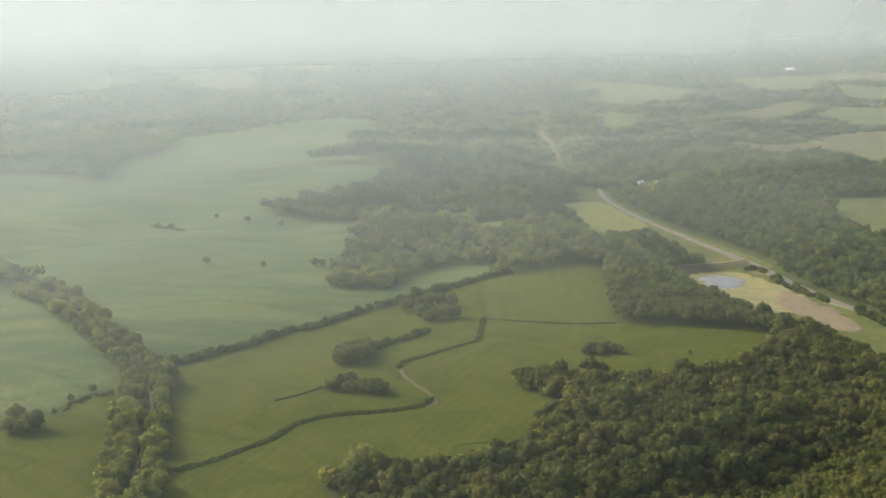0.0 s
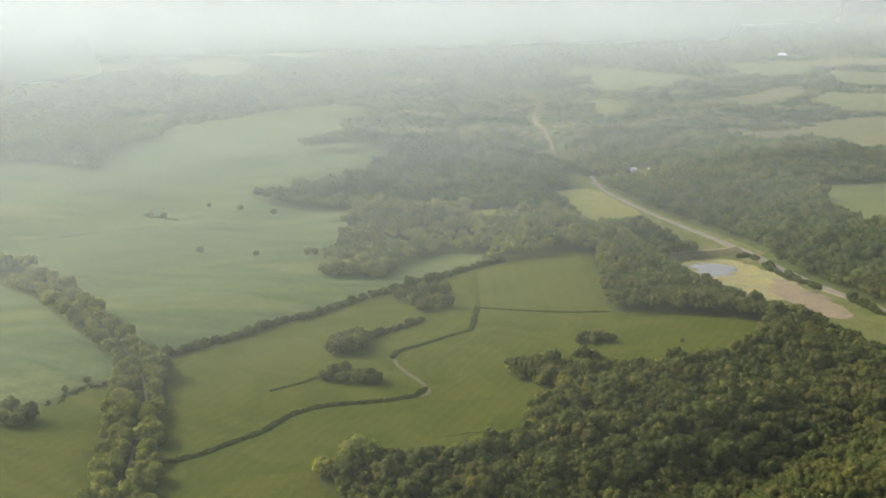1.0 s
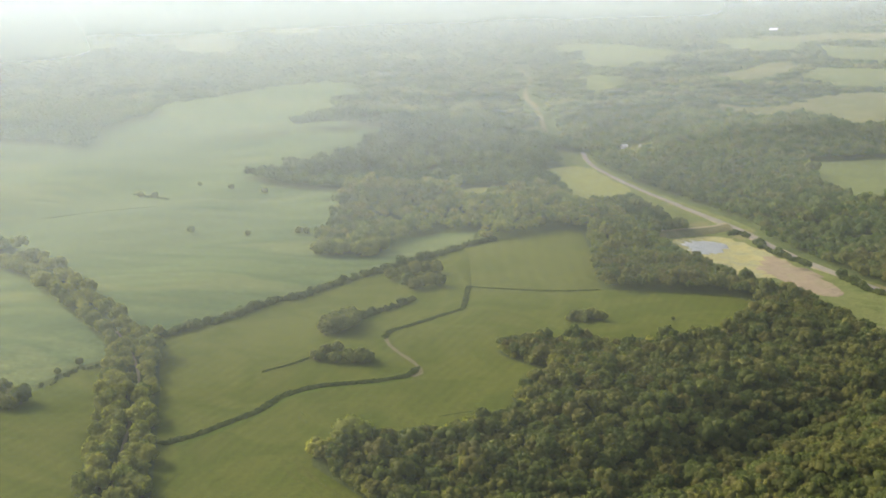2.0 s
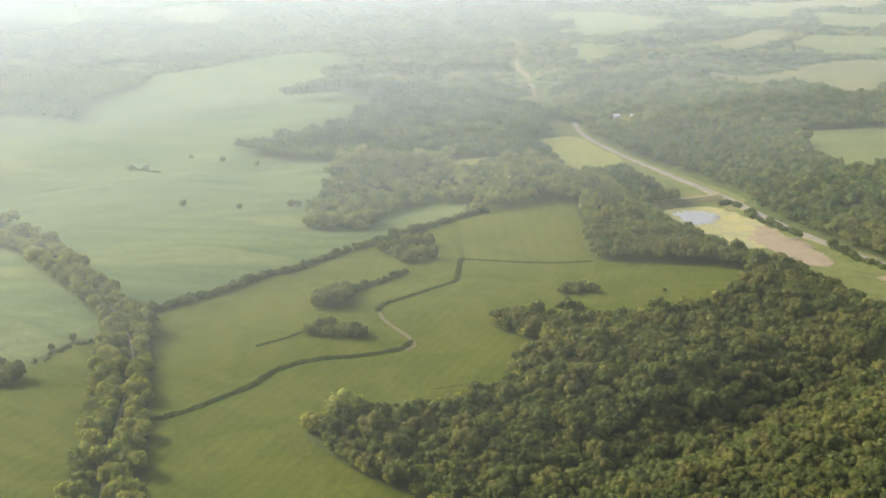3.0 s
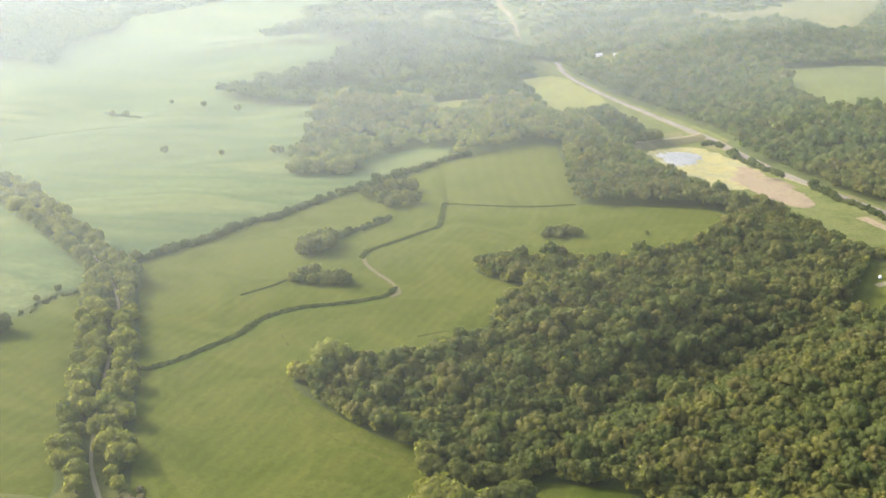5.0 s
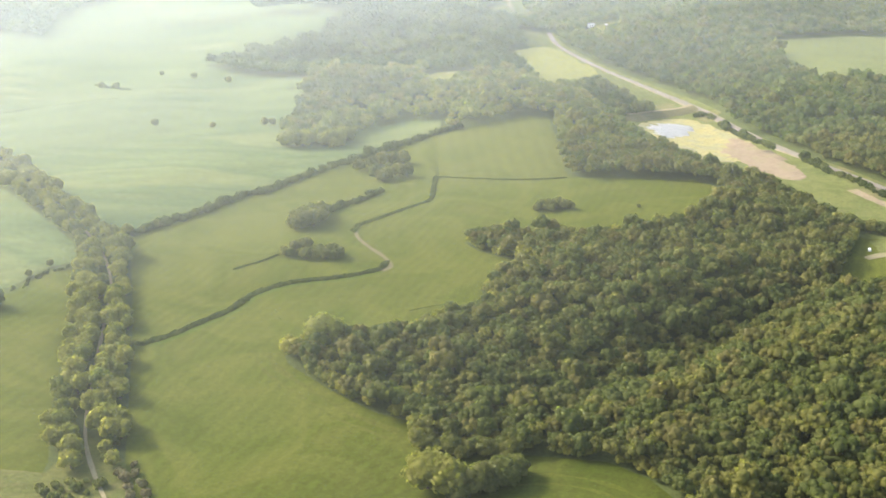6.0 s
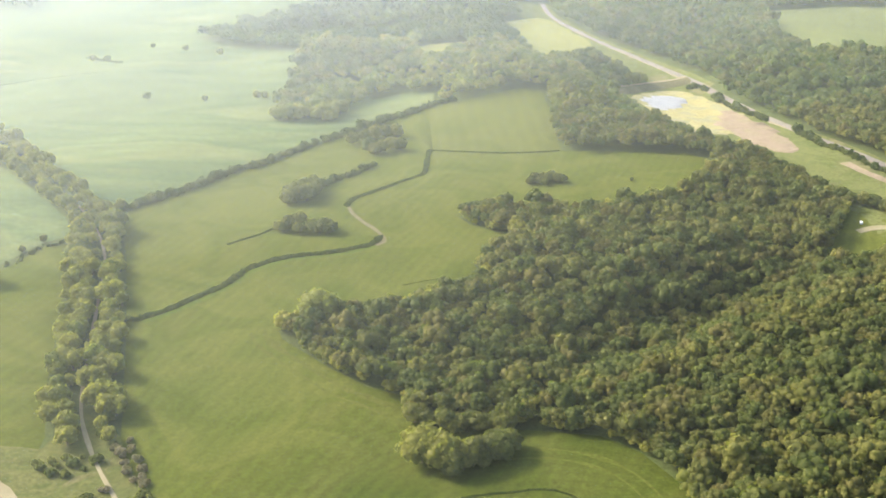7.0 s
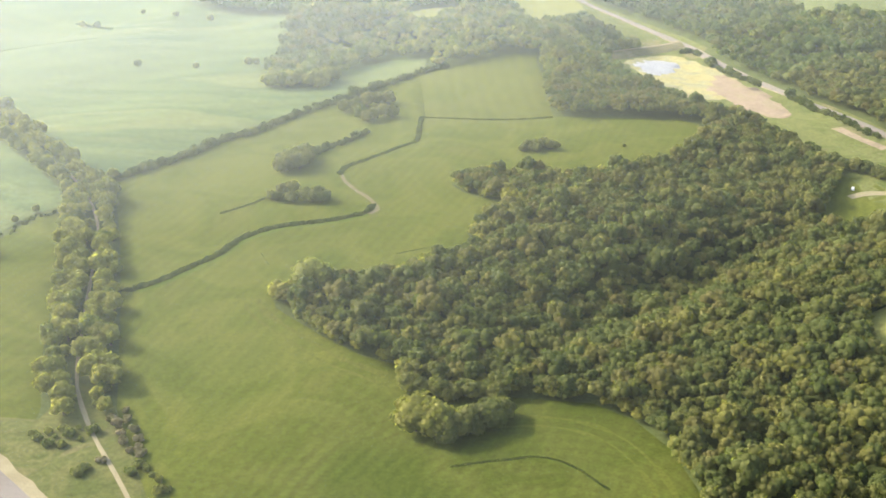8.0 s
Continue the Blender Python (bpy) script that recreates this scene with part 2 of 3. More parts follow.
LANE_LEAVES = foliage("lane_leaves", [(0.130, 0.150, 0.043), (0.185, 0.194, 0.050), (0.235, 0.230, 0.058), (0.158, 0.170, 0.048)], single=True)
BELT_LEAVES = foliage("belt_leaves", [(0.115, 0.135, 0.040), (0.150, 0.162, 0.044), (0.185, 0.190, 0.050), (0.210, 0.208, 0.054)], 0.03)
EDGE_LEAVES = foliage("edge_leaves", [(0.115, 0.135, 0.034), (0.155, 0.166, 0.039), (0.195, 0.195, 0.043), (0.232, 0.225, 0.048)], 0.05)
DRY_LEAVES = foliage("dry_brush_leaves", [(0.165, 0.150, 0.095), (0.19, 0.165, 0.11), (0.14, 0.14, 0.075)], single=True)
FAR_LEAVES = foliage("far_leaves", [(0.060, 0.090, 0.028), (0.075, 0.104, 0.032), (0.092, 0.117, 0.036), (0.100, 0.112, 0.038)], 0.012, broad=0.006)
# Leaves of one wood: lit crest and shaded slope put into their colour.
LIT_HILL_LEAVES = foliage("lit_hill_leaves", [(0.098, 0.122, 0.036), (0.118, 0.140, 0.040), (0.138, 0.152, 0.043), (0.150, 0.148, 0.045)], 0.02, broad=0.008)
SHADED_HILL_LEAVES = foliage("shaded_hill_leaves", [(0.046, 0.072, 0.024), (0.058, 0.084, 0.027), (0.070, 0.094, 0.030)], 0.012, broad=0.006)
BRIGHT_LEAVES = foliage("bright_leaves", [(0.160, 0.178, 0.046), (0.205, 0.208, 0.052)], single=True)
HEDGE_LEAVES = foliage("hedge_leaves", [(0.053, 0.074, 0.022), (0.077, 0.099, 0.031), (0.101, 0.117, 0.038)], 0.12)
BARK = surface("bark", [(0.09, 0.07, 0.05), (0.13, 0.105, 0.08)], 1.0, 6.0)
PAINT = surface("white_siding", [(0.78, 0.78, 0.75), (0.82, 0.82, 0.8)], 0.3, 3.0, rough=0.6, grain=0.05)
ROOFING = surface("grey_roofing", [(0.42, 0.43, 0.44), (0.5, 0.5, 0.5)], 0.2, 3.0, rough=0.5, grain=0.1)
DARK_GLASS = surface("window_glass", [(0.03, 0.035, 0.04), (0.05, 0.055, 0.06)], 0.3, 1.0, rough=0.1, bump=0, spec=0.5, grain=0.1)


# ---- building helpers ----
def mesh_of(name, verts, faces, mat, smooth=True, tint=None):
    """verts: n x 3; faces: m x k (one k for all)."""
    verts, faces = np.asarray(verts, np.float32), np.asarray(faces, np.int32)
    me = bpy.data.meshes.new(name)
    k = faces.shape[1]
    me.vertices.add(len(verts))
    me.vertices.foreach_set("co", verts.ravel())
    me.loops.add(faces.size)
    me.loops.foreach_set("vertex_index", faces.ravel())
    me.polygons.add(len(faces))
    me.polygons.foreach_set("loop_start", np.arange(0, faces.size, k, dtype=np.int32))
    me.polygons.foreach_set("use_smooth", np.full(len(faces), smooth))
    me.update(calc_edges=True)
    if tint is not None:
        me.attributes.new("tint", "FLOAT", "POINT").data.foreach_set("value", np.asarray(tint, np.float32))
    me.materials.append(mat)
    return me


def smooth_line(points, step=6.0):
    """A curve through the points, cut into even steps."""
    p = np.array(points, float)
    p = np.vstack([2 * p[0] - p[1], p, 2 * p[-1] - p[-2]])
    out = []
    for i in range(1, len(p) - 2):
        for u in np.linspace(0, 1, 12, endpoint=False):
            a, b, c, d = p[i - 1 : i + 3]
            out.append(0.5 * (2 * b + (c - a) * u + (2 * a - 5 * b + 4 * c - d) * u**2 + (3 * b - a - 3 * c + d) * u**3))
    out = np.array(out + [p[-2]])
    s = np.r_[0, np.cumsum(np.hypot(*np.diff(out, axis=0).T))]
    at = np.linspace(0, s[-1], max(2, int(s[-1] / step) + 1))
    return np.stack([np.interp(at, s, out[:, k]) for k in (0, 1)], 1)


def sides(line):
    d = np.gradient(line, axis=0)
    d /= np.hypot(*d.T)[:, None]
    return np.stack([-d[:, 1], d[:, 0]], 1)


def ribbon(name, line, width, lift, mat, profile=((-0.5, 0), (0.5, 0)), rag=0.0):
    """A band along a line that follows the land. profile: across it, in widths, and heights."""
    n = sides(line)
    rng = np.random.default_rng(len(line))
    wob = 1 + rag * np.convolve(rng.normal(size=len(line) + 4), np.ones(5) / 2.2, "valid")
    rows = []
    for across, high in profile:
        q = line + n * (across * width * wob)[:, None]
        rows.append(np.c_[q, land(*q.T) + lift + high])
    verts = np.stack(rows, 1).reshape(-1, 3)
    k, m = len(profile), len(line)
    f = [(i * k + j, i * k + j + 1, (i + 1) * k + j + 1, (i + 1) * k + j) for i in range(m - 1) for j in range(k - 1)]
    return new(name, mesh_of(name, verts, f, mat, True))


def ragged(outline, step, amp, seed=4):
    """The outline with more corners, moved a little at random."""
    rng = np.random.default_rng(seed)
    p, out = np.array(outline, float), []
    for a, c in zip(p, np.roll(p, -1, 0)):
        n = max(1, int(np.hypot(*(c - a)) / step))
        out += [a + (c - a) * k / n + rng.normal(size=2) * amp for k in range(n)]
    return out


def sheet(name, outline, lift, mat, cell=None):
    """A field: an outline filled and laid over the land; its rim lies close to the ground."""
    bm = bmesh.new()
    p = np.array(outline, float)
    bm.faces.new([bm.verts.new((x, y, 0)) for x, y in p])
    bmesh.ops.triangulate(bm, faces=bm.faces[:])
    lo, hi = p.min(0), p.max(0)
    for axis in (0, 1):
        gap = cell or max(12.0, (hi[axis] - lo[axis]) / 36)
        for at in np.arange(lo[axis] + gap, hi[axis], gap):
            co, no = [0.0, 0.0, 0.0], [0.0, 0.0, 0.0]
            co[axis], no[axis] = at, 1.0
            bmesh.ops.bisect_plane(bm, geom=bm.verts[:] + bm.edges[:] + bm.faces[:], plane_co=co, plane_no=no)
    bm.normal_update()
    flip = [f for f in bm.faces if f.normal.z < 0]
    bmesh.ops.reverse_faces(bm, faces=flip)
    for v in bm.verts:
        v.co.z = float(land(v.co.x, v.co.y)) + (0.08 if v.is_boundary else lift)
    for f in bm.faces:
        f.smooth = True
    me = bpy.data.meshes.new(name)
    bm.to_mesh(me)
    bm.free()
    me.materials.append(mat)
    return new(name, me)


def inside(pts, outline):
    p, x, y = np.array(outline, float), pts[:, 0], pts[:, 1]
    hit = np.zeros(len(pts), bool)
    for (x0, y0), (x1, y1) in zip(p, np.roll(p, -1, 0)):
        cross = (y0 > y) != (y1 > y)
        hit ^= cross & (x < (x1 - x0) * (y - y0) / (y1 - y0 + 1e-9) + x0)
    return hit


def gap_to(pts, line, closed=False):
    """The distance of points from a line."""
    p = np.array(line, float)
    best = np.full(len(pts), 1e9)
    for a, b in zip(p if closed else p[:-1], np.roll(p, -1, 0) if closed else p[1:]):
        d = b - a
        u = np.clip(((pts - a) @ d) / (d @ d + 1e-9), 0, 1)
        best = np.minimum(best, np.hypot(*(pts - a - u[:, None] * d).T))
    return best


# ---- crowns ----
def ico(level):
    bm = bmesh.new()
    bmesh.ops.create_icosphere(bm, subdivisions=level, radius=1)
    v = np.array([q.co[:] for q in bm.verts])
    f = np.array([[q.index for q in g.verts] for g in bm.faces])
    bm.free()
    return v, f[v[f].mean(1)[:, 2] > -0.45]


ICO, ICO_FACES = ico(1)


def crown(seed, lobes, cards, flat=0.8, leaf=0.2, deep=1.25):
    """A crown one unit in radius above its base: lobes, each a rough core with leaf clumps on it. Triangles only."""
    rng = np.random.default_rng(seed)
    verts, faces, n = [], [], 0
    if lobes > 12:
        verts, faces, n = [ICO * (0.66, 0.66, 0.5 * flat) + (0, 0, 0.85 * flat)], [ICO_FACES], len(ICO)
    for i in range(lobes):
        g = (i + 0.5) / lobes
        up = 1 - deep * g
        turn = i * 2.4 + rng.normal() * 0.4
        out = math.sqrt(max(0.0, 1 - up * up)) * rng.uniform(0.5, 0.72)
        at = np.array([math.cos(turn) * out, math.sin(turn) * out, 0.95 * flat + up * 0.6 * flat + rng.normal() * 0.05])
        r = rng.uniform(0.34, 0.52) * (1.15 if lobes < 7 else 1.0)
        core = ICO * r * rng.uniform(0.75, 1.05, (len(ICO), 1)) * (1, 1, 0.85) + at
        verts.append(core)
        faces.append(ICO_FACES + n)
        n += len(core)
        if not cards:
            continue
        d = rng.normal(size=(cards, 3))
        d[:, 2] = np.abs(d[:, 2]) * 0.9 - 0.25
        d /= np.linalg.norm(d, axis=1)[:, None]
        c = at + d * r * rng.uniform(0.85, 1.15, (cards, 1)) * (1, 1, 0.88)
        face = d + rng.normal(size=d.shape) * 0.32
        face /= np.linalg.norm(face, axis=1)[:, None]
        a = np.cross(face, rng.normal(size=d.shape))
        a /= np.linalg.norm(a, axis=1)[:, None]
        b = np.cross(face, a)
        s = leaf * rng.uniform(0.6, 1.3, (cards, 1))
        quad = np.stack([c - a * s - b * s * 0.7, c + a * s * 0.8 - b * s, c + a * s + b * s * 0.8 - face * s * 0.3, c - a * s * 0.9 + b * s], 1).reshape(-1, 3)
        q = np.arange(cards)[:, None] * 4 + n
        verts.append(quad)
        faces.append(np.vstack([q + (0, 1, 2), q + (0, 2, 3)]))
        n += len(quad)
    return np.vstack(verts), np.vstack(faces)


def spread(protos, places, radii, heights, seed, squash=1.0):
    """Many crowns in one pair of arrays. heights: how high the crown's base stands over the land."""
    rng = np.random.default_rng(seed)
    vs, fs, ts, n = [], [], [], 0
    z = land(places[:, 0], places[:, 1])
    for (x, y), r, up, g in zip(places, radii, heights, z):
        v, f = protos[rng.integers(len(protos))]
        t = rng.uniform(0, 6.283)
        c, s = math.cos(t), math.sin(t)
        tall = rng.uniform(0.85, 1.25) * squash
        vs.append(np.c_[(v[:, 0] * c - v[:, 1] * s) * r + x, (v[:, 0] * s + v[:, 1] * c) * r + y, v[:, 2] * r * tall + g + up])
        fs.append(f + n)
        ts.append(np.full(len(v), rng.random()))
        n += len(v)
    return np.vstack(vs), np.vstack(fs), np.concatenate(ts)


def scatter(x0, x1, y0, y1, gap, seed):
    rng = np.random.default_rng(seed)
    gx, gy = np.meshgrid(np.arange(x0, x1, gap), np.arange(y0, y1, gap * 0.87))
    gx = gx + (np.arange(len(gx)) % 2)[:, None] * gap / 2
    p = np.stack([gx.ravel(), gy.ravel()], 1)
    return p + rng.uniform(-0.36, 0.36, p.shape) * gap


# ---- plan ----
MAIN = [(-170, 662), (-144, 700), (-128, 725), (-112, 756), (-94, 773), (-74, 799), (-54, 824), (-33, 848), (-11, 875), (13, 901), (36, 926), (34, 798), (55, 793), (98, 790), (134, 804), (186, 801), (229, 797), (245, 774), (227, 729), (194, 690), (160, 679), (121, 675), (73, 678), (44, 668), (52, 651), (86, 613), (50, 582), (48, 583), (53, 563), (5, 525), (-25, 515), (-53, 509), (-58, 503), (-56, 495), (-35, 471), (-12, 449), (3, 442), (8, 422), (53, 412), (89, 402), (104, 388), (115, 365), (119, 338), (119, 319), (113, 290), (-78, 302), (-95, 349), (-106, 379), (-118, 407), (-136, 508), (-150, 575)]
STRIP_FIELD = [(33, 924), (64, 941), (96, 959), (121, 977), (142, 978), (140, 895), (134, 823), (134, 804), (98, 790), (55, 793), (31, 799)]
LEFT_FAR = [(-192, 665), (-171, 678), (-144, 711), (-112, 768), (-74, 812), (-33, 861), (-6, 890), (38, 928), (43, 966), (14, 967), (-13, 951), (-35, 914), (-47, 890), (-57, 875), (-90, 884), (-97, 916), (-93, 969), (-89, 1060), (-86, 1135), (-129, 1156), (-174, 1175), (-212, 1225), (-192, 1257), (-159, 1310), (-94, 1356), (-61, 1424), (-115, 1453), (-187, 1487), (-186, 1686), (-143, 1808), (-171, 1920), (-122, 2014), (-149, 2171), (-210, 2228), (-301, 2145), (-340, 2044), (-442, 1852), (-426, 1710), (-460, 1551), (-438, 1399), (-506, 1448), (-578, 1441), (-682, 1423), (-554, 1084), (-447, 915), (-392, 962), (-338, 900), (-288, 832), (-229, 736), (-199, 690)]
LEFT_MID = [(-350, 850), (-305, 803), (-254, 726), (-203, 652), (-192, 625), (-207, 611), (-220, 584), (-242, 573), (-272, 556), (-403, 808)]
LEFT_NEAR = [(-244, 547), (-217, 576), (-204, 607), (-192, 612), (-184, 573), (-173, 526), (-165, 475), (-159, 440), (-151, 411), (-151, 399), (-166, 401), (-195, 406)]
ROUGH_NEAR = [(-194, 408), (-165, 404), (-150, 402), (-145, 417), (-139, 431), (-119, 412), (-107, 380), (-95, 350), (-80, 307), (-163, 313)]
GLADE = [(29, 1157), (49, 1201), (85, 1224), (74, 1089), (37, 1055)]
VALLEY_FIELD = [(141, 1328), (195, 1394), (214, 1384), (229, 1342), (247, 1290), (247, 1262), (212, 1178), (160, 1130), (152, 1242)]
VALLEY = [(218, 1031), (306, 1099), (316, 1072), (333, 1004), (350, 885), (373, 751), (405, 655), (345, 547), (309, 610), (304, 629), (305, 660), (298, 701), (283, 762), (262, 807), (237, 845), (230, 893), (216, 945)]
OPENING = [(310, 674), (332, 656), (375, 641), (335, 569), (277, 588), (247, 572), (291, 646)]
OPENING_SMALL = [(231, 452), (244, 460), (266, 463), (236, 403), (215, 412)]
RIGHT_FIELD = [(461, 1312), (559, 1343), (651, 1341), (520, 1062), (436, 1079), (425, 1144)]
VERGE = [(221, 1497), (221, 1429), (240, 1366), (263, 1293), (284, 1233), (318, 1116), (329, 1063), (275, 1029), (264, 1082), (230, 1199), (209, 1259), (186, 1332), (167, 1395), (167, 1463)]
HIGHWAY = [(212, 1482), (212, 1414), (231, 1352), (254, 1280), (275, 1220), (308, 1104), (319, 1052), (330, 987), (342, 902), (350, 816), (368, 732)]
FAR_ROAD = [(185, 1640), (189, 1781), (192, 1862), (192, 1965), (183, 2053), (190, 2130), (203, 2188), (197, 2282), (183, 2417), (165, 2600), (160, 2856), (148, 3067)]
TRACK = [(-97, 339), (-111, 366), (-122, 386), (-131, 405), (-139, 426), (-144, 449), (-150, 490), (-157, 539), (-163, 581), (-175, 621), (-191, 655), (-204, 677), (-219, 697), (-240, 732), (-270, 781), (-316, 847)]
PAVED = [(-192, 396), (-158, 363), (-141, 345), (-121, 324), (-105, 307)]
HEDGE = [(-174, 664), (-158, 683), (-143, 703), (-128, 728), (-112, 759), (-94, 775), (-75, 803), (-55, 828), (-33, 852), (-11, 879), (13, 905), (33, 926), (59, 943)]
HEDGE_CROSS = [(-217, 578), (-210, 590), (-203, 605), (-192, 617)]
HEDGE_SHORT = [(-51, 717), (-38, 740), (-23, 757), (-10, 778)]
DIRT_PATH = [(-28, 687), (-25, 668), (-17, 651), (-11, 642), (-6, 631), (-4, 620), (-9, 613)]
DAM = [(217, 1027), (261, 1071), (307, 1094)]
POND = [(230, 1014), (255, 1045), (287, 1062), (303, 1050), (316, 1017), (326, 980), (326, 940), (318, 900), (295, 868), (270, 862), (240, 879), (230, 930), (238, 960)]
MUD_FLAT = [(311, 985), (325, 972), (331, 925), (331, 870), (324, 815), (306, 786), (288, 826), (287, 870), (283, 905)]
POOLS = [(239, 1012), (262, 1036), (288, 1034), (286, 1006), (264, 972), (250, 962), (241, 978)]
DRIVE = [(300, 637), (308, 640), (316, 641), (327, 639), (338, 640)]
GRAVEL_LOT = [(338, 758), (344, 736), (355, 710)]
FAR_GREEN = [
    [(360, 3315), (475, 3423), (589, 3376), (717, 3103), (524, 2480), (398, 2334), (284, 2380), (371, 2568)],
    [(280, 2152), (326, 2203), (392, 2160), (346, 2010), (302, 1989)],
    [(764, 2281), (915, 2579), (1029, 2572), (1120, 2500), (864, 2094), (767, 2094)],
    [(864, 3413), (954, 3393), (1081, 3203), (1001, 3008), (908, 3003), (864, 3124)],
    [(1093, 3095), (1191, 2991), (1290, 2940), (1105, 2692), (1013, 2743)],
    [(34, 1934), (97, 2010), (85, 1822), (35, 1759)],
    [(148, 1727), (175, 1787), (188, 1774), (190, 1686), (160, 1560), (140, 1580)],
    [(-1123, 2973), (-991, 3129), (-803, 3075), (-867, 2731)],
]
FAR_STRAW = [
    [(477, 1874), (521, 1824), (577, 1820), (635, 1886), (722, 1966), (807, 2008), (900, 2030), (656, 1576), (601, 1539), (615, 1666), (579, 1713), (514, 1676), (468, 1731)],
    [(571, 2213), (680, 2358), (818, 2673), (906, 2756), (825, 2448), (694, 2209), (612, 2120)],
    [(1001, 3440), (1119, 3374), (1390, 3508), (1500, 3513), (1269, 3108), (1129, 3206), (1014, 3254)],
    [(-770, 3101), (-658, 3340), (-600, 3300), (-504, 3070), (-527, 2813), (-644, 2889)],
    [(-555, 3553), (-345, 3628), (-327, 3434), (-495, 3390)],
]
FIELD_CLUMPS = [
    ([(100, 729), (103, 732), (106, 728), (109, 735), (112, 731), (116, 737), (119, 730), (123, 729), (109, 724)], "dark bushes in the hay field", 0.5, 0.8),
    ([(173, 732)], "lone small bush in the hay field", 0.3, 0.35),
    ([(-66, 689), (-62, 699), (-57, 706), (-52, 714), (-61, 683), (-55, 688), (-51, 700)], "tall tree clump in the field", 1.1, 1.45),
    ([(-69, 634), (-63, 640), (-56, 644), (-49, 638), (-42, 639), (-36, 633), (-57, 632), (-47, 632)], "low tree clump in the field", 0.7, 0.95),
    ([(-28, 826), (-19, 834), (-11, 838), (-2, 845), (7, 845), (-15, 808), (-6, 805), (3, 812)], "tree clump near the hedgerow", 1.0, 1.3),
]
EDGE_CLUMPS = [
    ([(-207, 935), (-157, 931), (-114, 945), (-107, 946)], "trees at the far field", 0.6, 0.85),
    ([(-89, 884), (-82, 884), (-76, 885), (-71, 893), (-59, 889), (-53, 894), (-47, 898), (-40, 906), (-50, 886)], "trees at the corner of the far wood", 1.0, 1.45),
    ([(-232, 563), (-225, 560), (-231, 552), (-220, 556), (-224, 549)], "trees at the meadow edge", 0.9, 1.2),
    ([(-206, 613), (-214, 598)], "trees of the cross hedge", 0.4, 0.55),
    ([(-304, 1143), (-288, 1137), (-248, 1177), (-209, 1149), (-171, 1131)], "trees scattered on the far slope", 0.5, 0.85),
    ([(308, 688), (311, 678), (318, 675), (324, 671), (329, 666), (334, 663)], "trees between the valley and a clearing", 0.8, 1.15),
    ([(9, 420), (14, 418), (22, 415), (29, 413), (37, 412), (44, 412), (49, 412)], "trees in front of the wood by the copse", 0.9, 1.2),
    ([(23, 381), (28, 381), (33, 385), (38, 387), (43, 389), (47, 393)], "trees of the copse by the wood", 1.15, 1.5),
]
BIG_SPOTS = [(-38, 512), (11, 388), (19, 383)]
BUSH_SPOTS = [(-149, 391), (-146, 387), (-143, 392), (-140, 389), (-137, 394), (-134, 390), (-135, 383), (-131, 395), (-129, 387), (-125, 393), (-141, 383), (-123, 367), (-125, 364), (-127, 413), (-126, 424), (-98, 366), (-95, 362), (-92, 359), (-87, 353), (-104, 364), (-101, 369), (-90, 352)]
BRUSH_SPOTS = [(-119, 402), (-116, 398), (-113, 391), (-111, 385), (-107, 379), (-105, 387), (-108, 393), (-114, 408), (-112, 401), (-104, 381), (-102, 376), (-117, 372)]
ROADSIDE = [
    [(303, 1063), (309, 1065), (314, 1061), (316, 1046)],
    [(317, 1025), (322, 995), (329, 957), (337, 924)],
    [(341, 873), (342, 836), (343, 808), (349, 786), (352, 766), (355, 747), (357, 735)],
]
YARD = [(262, 1505), (302, 1500), (300, 1466), (287, 1452), (262, 1462)]
LANE_END = [(-133, 436), (-128, 427), (-128, 417), (-150, 438), (-145, 425), (-142, 415), (-140, 405), (-123, 408)]
LONE_SPOT = [(278, 642)]
LIGHT_SPOTS = [(22, 552), (27, 554), (41, 553), (48, 555), (-24, 524)]
TERRACES = [
    ([(31, 809), (29, 785), (27, 765), (24, 752), (10, 739), (-10, 716), (-24, 697), (-28, 679)], 4.0, 1.7),
    ([(132, 803), (96, 798), (58, 803), (31, 809)], 3.0, 1.3),
    ([(-6, 627), (-12, 615), (-27, 606), (-44, 600), (-60, 596), (-75, 586), (-84, 576), (-92, 558), (-105, 542), (-120, 525), (-134, 514)], 5.0, 2.0),
    ([(-98, 615), (-89, 622), (-80, 629), (-70, 640)], 2.4, 1.4),
    ([(24, 361), (36, 363), (48, 364), (59, 365), (70, 360), (78, 351), (84, 342)], 1.9, 0.8),
]
WEED_LINES = [
    ([(-315, 1161), (-297, 1145), (-269, 1117)], 4.2, 2.6),
    ([(-368, 1020), (-343, 1033), (-307, 1044), (-266, 1056)], 2.6, 1.0),
    ([(7, 558), (19, 563), (28, 565)], 1.4, 0.8),
    ([(-69, 557), (-67, 553)], 2.6, 0.4),
    ([(-65, 547), (-64, 544)], 2.2, 0.4),
]
HOUSES = [
    (273, 1507, 20, 7, 6, 3.2, "white farmhouse with a grey roof among trees"),
    (291, 1473, -15, 9, 6, 3.5, "long white barn with a grey roof among trees"),
    (1119, 3608, 8, 22, 14, 7, "large white farm building far off"),
]


OPEN = [MAIN, STRIP_FIELD, LEFT_FAR, LEFT_MID, LEFT_NEAR, ROUGH_NEAR, GLADE, VALLEY_FIELD, VALLEY, VERGE, YARD, OPENING, OPENING_SMALL, RIGHT_FIELD] + FAR_GREEN + FAR_STRAW


